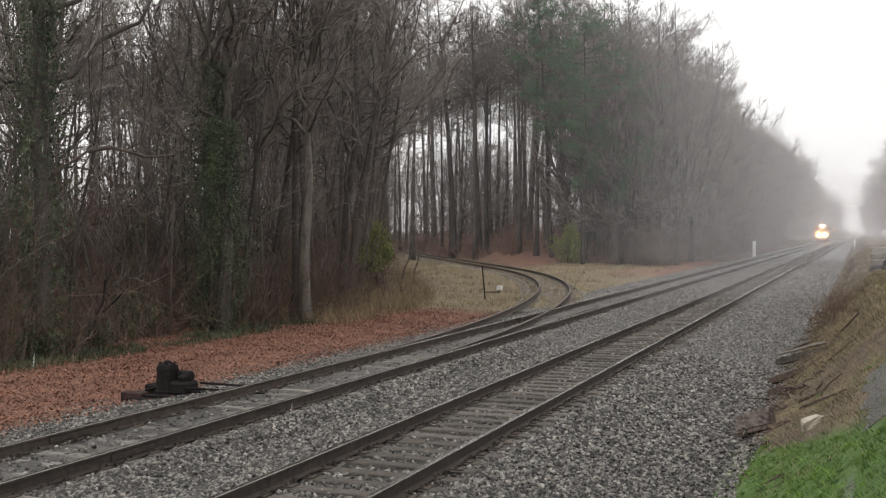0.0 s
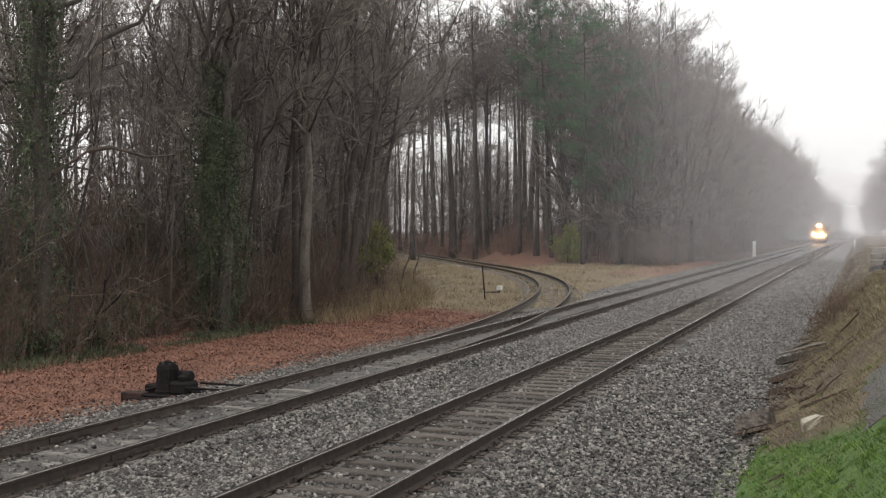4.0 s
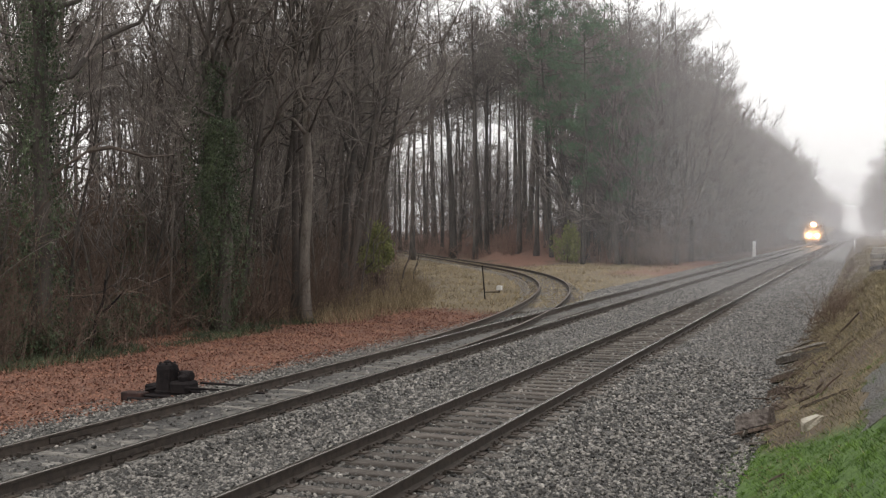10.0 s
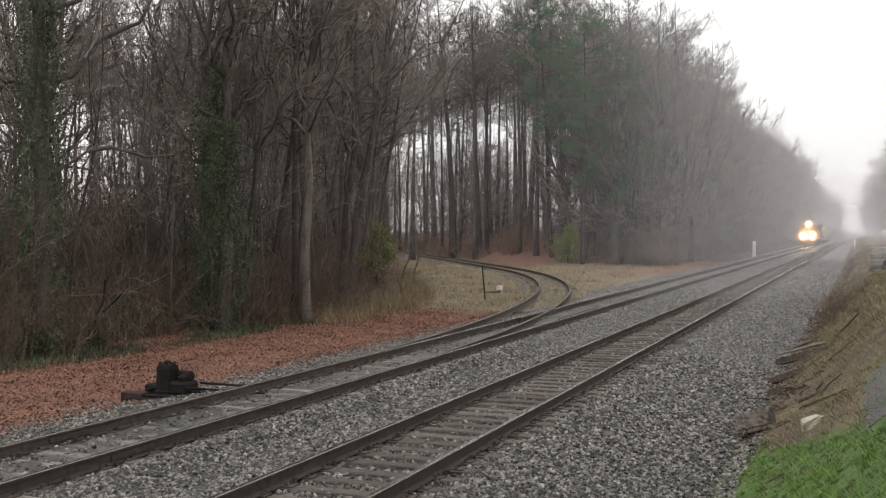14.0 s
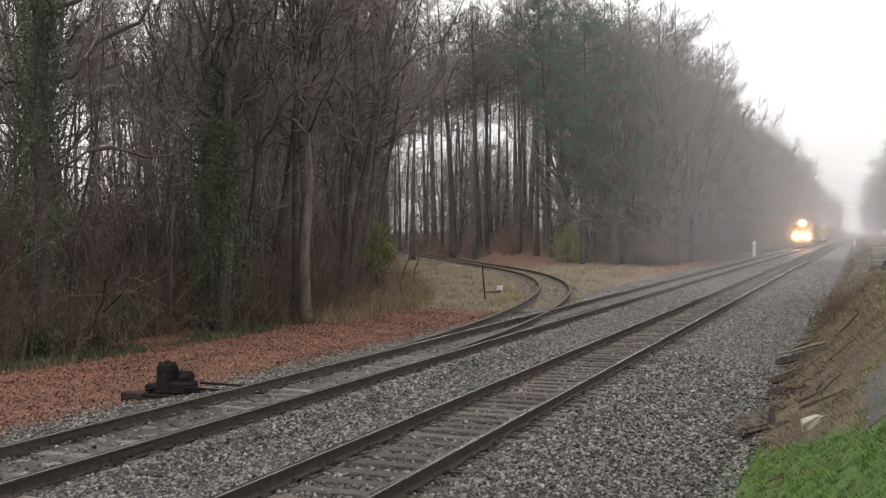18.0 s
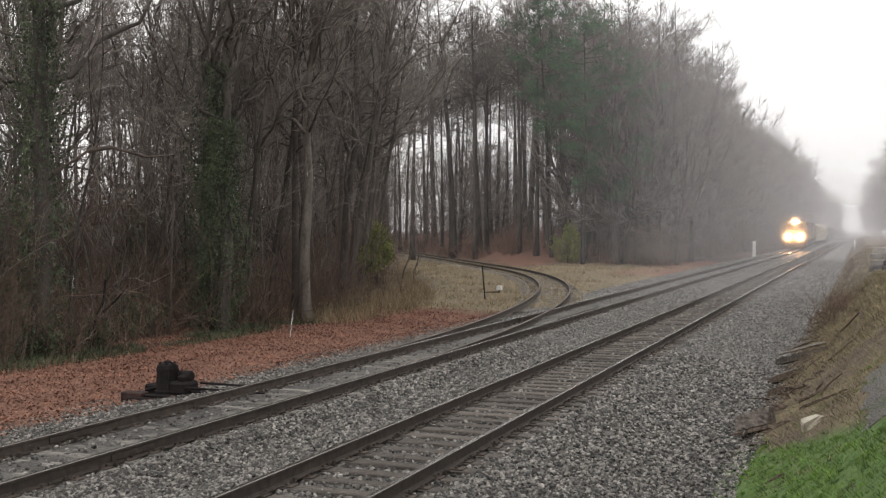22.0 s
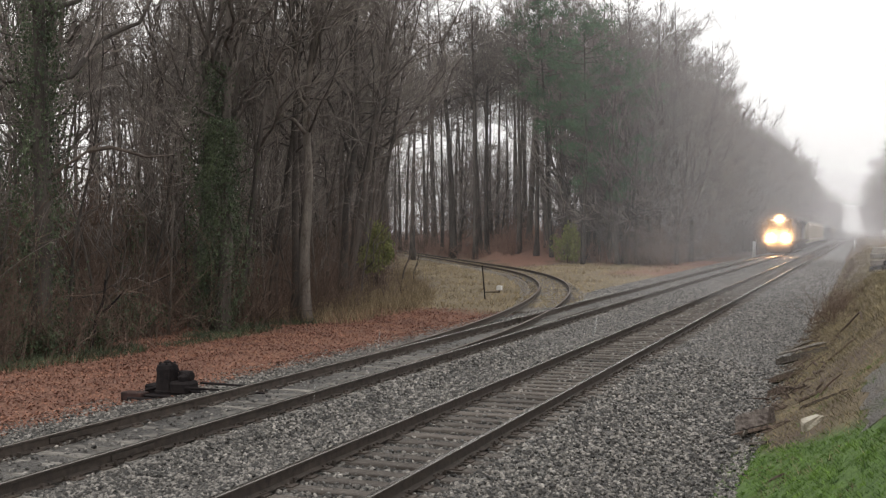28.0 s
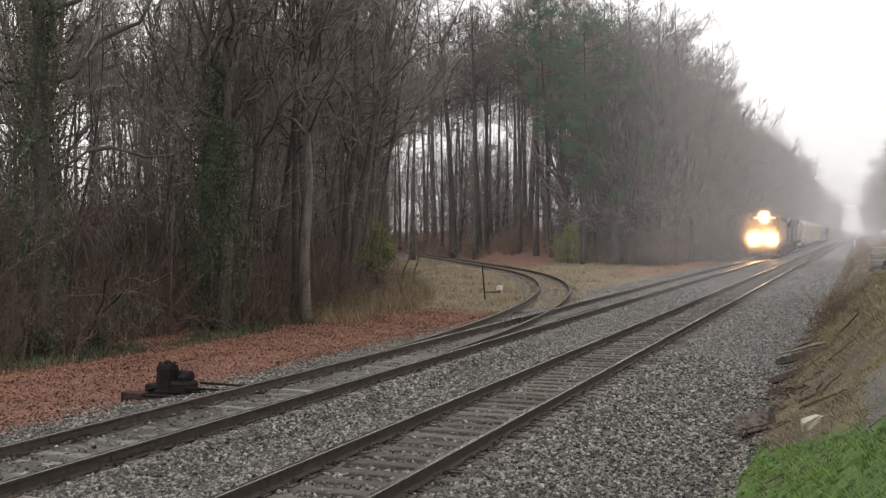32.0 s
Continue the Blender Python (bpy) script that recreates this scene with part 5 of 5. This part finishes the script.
# grass creeping over the spur's bed
n = 9000
sp, off = 24 + 120 * nr.rand(n) ** 1.2, nr.randn(n) * 1.15
ok = np.abs(np.abs(off) - GAUGE) > 0.1
mid = [spur(s) for s in sp[ok]]
sx_ = np.array([m[0] + o * math.cos(m[2]) for m, o in zip(mid, off[ok])])
sy_ = np.array([m[1] + o * math.sin(m[2]) for m, o in zip(mid, off[ok])])
sz_ = -0.27 - 0.33 * np.clip((np.abs(off[ok]) - 1.3) / 0.9, 0, 1)
tagged(new("spur_grass", quick_mesh("spur_grass", *blades(sx_, sy_, 0.13, 0.02, 0.9, sz_), M_STRAW)), "straw grass creeping over the spur's ties", "grass", kind="stuff")


def leaves():
    n = 170000
    y, x = 12 + 40 * nr.rand(n) ** 1.1, -25 + 13 * nr.rand(n)
    keep = in_view(x, y) & np.array([ground_cover(a - 1.6 * q ** 3, b)[0] > 0.15 + 0.7 * r for a, b, r, q in zip(x, y, nr.rand(n), nr.rand(n))])
    x, y = x[keep], y[keep]
    n = len(x)
    z = np.array([max(ground_z(a, b), ballast_z(a, b) + 0.02 if a > -14.2 else -9) for a, b in zip(x, y)]) + 0.012 + 0.03 * nr.rand(n)
    s = 0.017 + 0.022 * nr.rand(n)
    a, t = nr.rand(n) * 6.283, nr.randn(n, 2) * 0.45
    out = []
    for cx, cy, up in ((-1, 0, 0.1), (0, -0.6, 0.0), (1, 0, 0.25), (0, 0.6, 0.0)):
        px, py = (cx * np.cos(a) - cy * np.sin(a)) * s, (cx * np.sin(a) + cy * np.cos(a)) * s
        out.append(np.stack([x + px, y + py, z + up * s + px * t[:, 0] + py * t[:, 1]], 1))
    v = np.stack(out, 1).reshape(-1, 3)
    f = np.array([(0, 1, 2), (0, 2, 3)])
    return v, (f[None] + 4 * np.arange(n)[:, None, None]).reshape(-1, 3)


tagged(new("fallen_leaves", quick_mesh("fallen_leaves", *leaves(), M_LEAF)), "red-brown fallen leaves covering the ground", "leaves", kind="stuff")

# a worn grey footpath over the bank
def on_path(x, y):
    x += 0.16 * noise.noise((0, y * 1.6, 5))
    return x, y, ground_z(x, y) + 0.014


pv = np.array([on_path(x, y) for y in np.arange(12.3, 16.6, 0.2) for x in np.arange(0.06, 1.5, 0.1)])
px_, py_ = len(np.arange(0.06, 1.5, 0.1)), len(np.arange(12.3, 16.6, 0.2))
pf = np.array([(j * px_ + i, j * px_ + i + 1, (j + 1) * px_ + i + 1, (j + 1) * px_ + i) for j in range(py_ - 1) for i in range(px_ - 1)])
tagged(new("footpath", quick_mesh("footpath", pv, pf, M_FINES)), "worn grey dirt path over the bank", "path", kind="structure")

# tall dry weeds between the woods and the clearing, and low green weeds at the woods' edge
n = 16000
gy = 34 + 42 * nr.rand(n)
gx = np.array([wood_edge(b) for b in gy]) + 4.2 * nr.rand(n) ** 1.6 - 1.0
tagged(new("dry_weeds", quick_mesh("dry_weeds", *blades(gx, gy, 0.50, 0.010, 0.45), M_WEED)), "tall dry brown weeds along the clearing", "weeds", kind="stuff")
n = 9000
gy = 13 + 22 * nr.rand(n)
gx = -19.8 + 1.7 * nr.rand(n) ** 1.3
ok = np.array([noise.noise((a * 0.5, b * 0.5, 4)) > -0.05 for a, b in zip(gx, gy)])
tagged(new("green_weeds", quick_mesh("green_weeds", *blades(gx[ok], gy[ok], 0.18, 0.012, 0.6), M_IVY)), "low dull green weeds at the woods' edge", "weeds", kind="stuff")
for k in range(9):
    x, y = -26.2 + rng.gauss(0, 1.2), 61.5 + rng.gauss(0, 2.5)
    w = thing("dry_stalk", "pale dry bent weed stalk", "weed", pose(x, y, ground_z(x, y)), "dry stalks")
    part("stem", Geo().tube(bent(rng, Vector((0, 0, -0.1)), Vector((rng.gauss(0, 0.3), rng.gauss(0, 0.3), 1)), rng.uniform(1.2, 2.2), 5, 0.12, 0.0), [0.02, 0.018, 0.015, 0.012, 0.008, 0.004], 5), M_STRAW, w)

for x, y, tip in ((-27.1, 62.4, (0.62, 0.1, 2.15)), (-26.6, 63.0, (0.40, 0.1, 1.75))):
    w = thing("leaning_dead_stem", "dark dead sapling stem leaning over the weeds", "dead tree", pose(x, y, ground_z(x, y)), "dead stems")
    q = Vector(tip)
    part("stem", Geo().tube([Vector((0, 0, -0.15)), q * 0.35 + Vector((-0.05, 0, 0.1)), q * 0.7, q], [0.05, 0.045, 0.04, 0.025], 6), M_BARK, w)
    part("side_limb", Geo().tube([q * 0.6, q * 0.6 + Vector((0.2, 0.05, 0.3)), q * 0.6 + Vector((0.28, 0.05, 0.65))], [0.025, 0.02, 0.01], 5), M_BARK, w)

# ---------------------------------------------------------------- train
M_HOOD = mat("locomotive_paint", (0.045, 0.047, 0.052), (0.085, 0.085, 0.09), 1.5, 0.5, 0.1, 30, vary=0.05)
M_CABP = mat("yellow_cab_paint", (0.11, 0.08, 0.04), (0.18, 0.13, 0.06), 1.5, 0.5, 0.1, 30, vary=0.05)
M_GLASS = mat("dark_window", (0.01, 0.01, 0.012), (0.02, 0.02, 0.025), 3, 0.1, 0.0, 30, vary=0.0)
M_LAMP = glow("lit_headlamp", (1.0, 0.50, 0.19), 950)


def lamp_mist(reach, thick):
    """Mist just before a lamp, densest in the beam; it only scatters the lamp's light."""
    m = bpy.data.materials.new("lamp_mist")
    m.use_nodes = True
    nt = m.node_tree
    nt.nodes.remove(nt.nodes["Principled BSDF"])
    tr, cl, mx = nt.nodes.new("ShaderNodeBsdfTranslucent"), nt.nodes.new("ShaderNodeBsdfTransparent"), nt.nodes.new("ShaderNodeMixShader")
    tr.inputs[0].default_value = (0.95, 0.95, 0.95, 1)
    tc, gr, pw = nt.nodes.new("ShaderNodeTexCoord"), nt.nodes.new("ShaderNodeVectorMath"), nt.nodes.new("ShaderNodeMapRange")
    gr.operation = 'LENGTH'
    nt.links.new(tc.outputs["Object"], gr.inputs[0])
    pw.interpolation_type = 'SMOOTHSTEP'
    pw.inputs[1].default_value, pw.inputs[2].default_value, pw.inputs[3].default_value, pw.inputs[4].default_value = 0.0, reach, thick, 0.0
    nt.links.new(gr.outputs["Value"], pw.inputs[0])
    nt.links.new(pw.outputs[0], mx.inputs[0])
    nt.links.new(cl.outputs[0], mx.inputs[1])
    nt.links.new(tr.outputs[0], mx.inputs[2])
    nt.links.new(mx.outputs[0], nt.nodes["Material Output"].inputs[0])
    return m




def beam_mesh(reach, thick):
    g = Geo()
    g.v.append((0, -0.06, 0))
    g.v += [(reach * q * math.cos(k * math.pi / 12), 0.02 * q, reach * q * math.sin(k * math.pi / 12)) for q in (0.5, 1.0) for k in range(24)]
    for k in range(24):
        k2 = (k + 1) % 24
        g.f += [(0, 1 + k, 1 + k2), (1 + k, 25 + k, 25 + k2, 1 + k2)]
    me = g.mesh("mist_in_beam", lamp_mist(reach, thick))
    me.polygons.foreach_set("use_smooth", [True] * len(me.polygons))
    return me


BEAM_DITCH, BEAM_HEAD, BEAM_WIDE = beam_mesh(1.45, 0.44), beam_mesh(1.0, 0.42), beam_mesh(3.4, 0.14)
M_TAN = mat("tan_car_paint", (0.42, 0.36, 0.28), (0.58, 0.52, 0.43), 0.8, 0.6, 0.1, 12, vary=0.15)
M_GREYCAR = mat("grey_car_paint", (0.20, 0.20, 0.20), (0.33, 0.33, 0.33), 0.8, 0.6, 0.1, 12, vary=0.3)


def truck(parent, y, axles, wheel_list):
    t = part("truck", Geo().bevelled((-1.0, y, 0.62), (0.16, axles * 1.6, 0.34), 0.05).bevelled((1.0, y, 0.62), (0.16, axles * 1.6, 0.34), 0.05)
             .bevelled((0, y, 0.7), (1.9, 0.5, 0.3), 0.05), M_BLACK, parent, "dark cast side frames")
    for i in range(axles):
        ya = y + (i - (axles - 1) / 2) * 1.75
        g = Geo().tube([Vector((-0.8, 0, 0)), Vector((0.8, 0, 0))], [0.09, 0.09], 10)
        for s in (-1, 1):
            g.lathe((s * 0.74, 0, 0), [(0.46, -0.07), (0.50, -0.06), (0.50, 0.06), (0.44, 0.07)], "x", 20)
        w = part("wheelset", g, M_RUST, t)
        wheel_list.append((w, ya, 0.505))


def locomotive(wheels):
    """Front at y = 0, facing -y; the long hood trails behind."""
    t = thing("locomotive", "diesel locomotive with bright headlights pulling the train", "locomotive", group="locomotives")
    L = 24.0
    part("frame", Geo().bevelled((0, L / 2, 1.42), (3.0, L - 0.6, 0.32), 0.04), M_BLACK, t)
    part("fuel_tank", Geo().bevelled((0, L / 2, 0.85), (2.7, 5.2, 0.8), 0.15), M_BLACK, t)
    part("pilot", Geo().bevelled((0, 0.35, 0.72), (2.9, 0.25, 1.1), 0.05).box((0, 0.05, 0.45), (2.6, 0.35, 0.5), taper=0.2), M_BLACK, t, "dark snow plough pilot")
    part("coupler", Geo().bevelled((0, -0.1, 0.88), (0.28, 0.8, 0.3), 0.05), M_RUST, t)
    part("nose", Geo().bevelled((0, 1.75, 2.45), (2.3, 1.7, 1.75), 0.18), M_CABP, t, "dull yellow short nose")
    cab = part("cab", Geo().bevelled((0, 3.9, 3.05), (3.05, 2.7, 2.95), 0.16), M_CABP, t, "yellow cab")
    for s in (-1, 1):
        part("windshield", Geo().bevelled((s * 0.75, 2.53, 3.75), (0.95, 0.05, 0.62), 0.02), M_GLASS, cab)
        part("side_window", Geo().bevelled((s * 1.53, 3.9, 3.75), (0.04, 1.4, 0.6), 0.015), M_GLASS, cab)
        part("number_board", Geo().bevelled((s * 0.85, 2.5, 4.32), (0.6, 0.08, 0.24), 0.02), M_WHITE, cab)
    part("hood", Geo().bevelled((0, 14.4, 2.85), (1.95, 18.2, 2.6), 0.14), M_HOOD, t, "dark long hood")
    part("radiator", Geo().bevelled((0, 20.6, 4.25), (2.7, 4.0, 0.6), 0.12), M_HOOD, t)
    for k in range(3):
        part("roof_fan", Geo().lathe((0, 9.0 + k * 2.4, 4.15), [(0.62, 0), (0.62, 0.18), (0.5, 0.2)], "z", 18), M_HOOD, t)
    for k in range(8):
        for s in (-1, 1):
            part("hood_door", Geo().bevelled((s * 0.985, 6.6 + k * 1.5, 2.6), (0.03, 1.3, 1.7), 0.01), M_HOOD, t)
    for s in (-1, 1):
        g = Geo().tube([Vector((s * 1.47, 0.4, 2.62)), Vector((s * 1.47, 2.4, 2.62))], [0.02, 0.02], 6)
        g.tube([Vector((s * 1.47, 5.4, 2.62)), Vector((s * 1.47, L - 0.4, 2.62))], [0.02, 0.02], 6)
        for k in range(12):
            y = 0.4 + k * 1.92
            if not 2.4 < y < 5.4:
                g.tube([Vector((s * 1.47, y, 1.55)), Vector((s * 1.47, y, 2.62))], [0.018, 0.018], 6)
        part("handrail", g, M_CABP, t)
        g = Geo()
        for k in range(4):
            g.box((s * 1.3, 0.55, 0.35 + 0.3 * k), (0.45, 0.35, 0.03))
        g.box((s * 1.5, 0.55, 0.85), (0.03, 0.4, 1.2))
        part("steps", g, M_BLACK, t)
        lamp = part("ditch_light", Geo().lathe((s * 0.86, 0.28, 2.02), [(0.10, 0.18), (0.21, 0.1), (0.21, 0.0)], "y", 18), M_BLACK, t)
        part("mist_in_beam", BEAM_DITCH, None, lamp, "mist lit by the lamp", at=pose(s * 0.86, -0.12, 2.02))
        part("lens", Geo().lathe((s * 0.86, 0.27, 2.02), [(0.205, 0.0), (0.17, -0.03), (0.06, -0.045)], "y", 18), M_LAMP, lamp, "lit warm white lens")
    head = part("headlight", Geo().bevelled((0, 2.46, 4.38), (0.85, 0.16, 0.46), 0.05), M_BLACK, t)
    for s in (-1, 1):
        part("lens", Geo().lathe((s * 0.19, 2.375, 4.38), [(0.17, 0.0), (0.14, -0.03), (0.05, -0.045)], "y", 18), M_LAMP, head, "lit warm white lens")
    part("mist_in_beam", BEAM_HEAD, None, head, "mist lit by the lamp", at=pose(0, 2.1, 4.38))
    part("mist_in_beam", BEAM_WIDE, None, t, "thin mist lit by the lamps", at=pose(0, -1.0, 2.9))
    part("horn", Geo().lathe((0.5, 4.6, 4.75), [(0.05, 0.4), (0.05, 0.1), (0.12, 0.0)], "y", 10), M_BLACK, t)
    for y in (4.2, 19.8):
        truck(t, y, 3, wheels)
    return t


def hopper(wheels, paint, label):
    """Covered hopper car, 18 m over couplers."""
    t = thing("covered_hopper", label, "railway car", group="train cars")
    L = 18.0
    g = Geo()
    sec = [(-1.45, 1.35), (-1.0, 1.05), (1.0, 1.05), (1.45, 1.35), (1.55, 1.7), (1.55, 3.9), (1.3, 4.35), (0.7, 4.55), (-0.7, 4.55), (-1.3, 4.35), (-1.55, 3.9), (-1.55, 1.7)]
    g.sweep(sec, [(0, 0.9, 0, 0), (0, L - 0.9, 0, 0)])
    part("body", g, paint, t)
    for k in range(11):
        for s in (-1, 1):
            part("side_post", Geo().box((s * 1.575, 1.6 + k * 1.48, 2.8), (0.05, 0.12, 2.2)), paint, t)
    for k in range(3):
        part("hopper_bay", Geo().box((0, 4.6 + k * 4.4, 0.95), (2.2, 3.2, 0.9), Matrix.Rotation(math.pi, 3, 'X'), 0.45), paint, t)
    part("roof_walkway", Geo().bevelled((0, L / 2, 4.66), (0.7, L - 1.6, 0.06), 0.02), M_WHITE, t, "pale metal roof walkway")
    for y in (0.75, L - 0.75):
        part("ladder", Geo().box((1.35, y, 2.7), (0.4, 0.04, 3.2)).box((-1.35, y, 2.7), (0.4, 0.04, 3.2)), paint, t)
        part("end_sill", Geo().bevelled((0, y, 1.15), (2.9, 0.5, 0.35), 0.04), paint, t)
    part("coupler", Geo().bevelled((0, L / 2, 0.85), (0.3, L + 0.2, 0.3), 0.05), M_BLACK, t)
    for y in (2.0, L - 2.0):
        truck(t, y, 2, wheels)
    return t


wheels = []
train = []
lead = locomotive(wheels)
lead_wheels = list(wheels)
train.append((lead, 0.0))
train.append((copy_thing(lead, Matrix.Identity(4)), 24.9))
for o in list(train[1][0].children_recursive):
    if o.name.startswith("mist_in_beam"):
        bpy.data.objects.remove(o)
        continue
    if o.name.startswith("lens"):
        o.data = o.data.copy()
        o.data.materials[0] = M_GLASS
        o["label"] = "unlit lens"
    if o.name.startswith(("cab", "nose")):
        o.data = o.data.copy()
        o.data.materials[0] = M_HOOD
        o["label"] = "dark painted steel"
tagged(train[1][0], "second diesel locomotive coupled behind the first")
dark = hopper(wheels, M_HOOD, "dark grey covered hopper car")
tan = hopper(wheels, M_TAN, "tan covered hopper car")
grey = hopper(wheels, M_GREYCAR, "grey covered hopper car")
where = 50.0
for i in range(24):
    proto = dark if i in (6, 7) else tan if i in (0, 1, 2, 3, 8, 9) else grey
    first = i in (0, 4, 6)
    train.append((proto if first else copy_thing(proto, Matrix.Identity(4)), where))
    where += 18.6
for w, y, z in wheels:
    w.matrix_basis = pose(0, y, z)
for t, off in train:
    for o in t.children_recursive:
        if o.name.startswith("wheelset"):
            o.matrix_basis = pose(0, [p[1] for p in wheels if p[0].data == o.data][0], 0.505)

# ---------------------------------------------------------------- rain
M_RAIN = bpy.data.materials.new("rain")
M_RAIN.use_nodes = True
nt = M_RAIN.node_tree
nt.nodes.remove(nt.nodes["Principled BSDF"])
wet, clear_, both = nt.nodes.new("ShaderNodeBsdfTranslucent"), nt.nodes.new("ShaderNodeBsdfTransparent"), nt.nodes.new("ShaderNodeMixShader")
wet.inputs[0].default_value = (0.9, 0.9, 0.9, 1)
both.inputs[0].default_value = 0.27
nt.links.new(clear_.outputs[0], both.inputs[1])
nt.links.new(wet.outputs[0], both.inputs[2])
nt.links.new(both.outputs[0], nt.nodes["Material Output"].inputs[0])
FALL = Vector((-1.3, 0.4, -8.0))          # wind and fall of the rain, metres a second
rain_geo = Geo()
for i in range(1700):
    z = rng.uniform(0, 262)
    deep, wide = rng.uniform(3.2, 15), rng.uniform(-0.46, 0.46)
    x = -0.3626 * deep + 0.932 * wide * deep - FALL.x * z / 8.0
    y = 0.932 * deep + 0.3626 * wide * deep - FALL.y * z / 8.0
    c = Vector((x, y, z))
    ln = rng.uniform(0.05, 0.11)
    d = FALL.normalized() * ln
    r = rng.uniform(0.0010, 0.0026)
    rain_geo.tube([c - d / 2, c - d / 4, c + d / 4, c + d / 2], [r * 0.2, r, r, r * 0.2], 4, cap=False)
near_geo = Geo()
for i in range(70):                       # a few drops close by, broad and pale
    z = rng.uniform(0, 262)
    deep, wide = rng.uniform(1.3, 2.6), rng.uniform(-0.44, 0.44)
    c = Vector((-0.3626 * deep + 0.932 * wide * deep - FALL.x * z / 8.0, 0.932 * deep + 0.3626 * wide * deep - FALL.y * z / 8.0, z))
    d = FALL.normalized() * rng.uniform(0.08, 0.14)
    r = rng.uniform(0.004, 0.009)
    near_geo.tube([c - d / 2, c - d / 4, c + d / 4, c + d / 2], [r * 0.3, r, r, r * 0.3], 8, cap=False)
M_NEAR = M_RAIN.copy()
M_NEAR.name = "near_rain"
for n_ in M_NEAR.node_tree.nodes:
    if n_.bl_idname == "ShaderNodeMixShader":
        n_.inputs[0].default_value = 0.07
near_rain = tagged(new("near_rain", near_geo.mesh("near_rain", M_NEAR, smooth=True)), "broad faint raindrops falling close by", "rain", kind="stuff")
rain = tagged(new("rain", rain_geo.mesh("rain", M_RAIN, smooth=True)), "falling raindrops drawn out into pale streaks", "rain", kind="stuff")

# ---------------------------------------------------------------- movement
FRONT_0, SPEED = 303.5, 5.81      # where the front stands at the start; metres a second


def motions():
    for t, off in train:
        walk(t, [(k * 0.5, pose(T2, FRONT_0 + off - SPEED * k * 0.5, 0)) for k in range(65)])
    for r in (rain, near_rain):
        walk(r, [(k * 0.5, Matrix.Translation(FALL * (k * 0.5))) for k in range(65)])
    turning = list(lead_wheels)
    for t, off in train[1:6]:
        turning += [(o, o.matrix_basis.translation.y, o.matrix_basis.translation.z) for o in t.children_recursive if o.name.startswith("wheelset")]
    for w, y, z in turning:
        n = 280
        walk(w, [(32.0 * k / n, pose(0, y, z, -math.degrees(SPEED * 32.0 * k / n / 0.5))) for k in range(n + 1)])


motions()
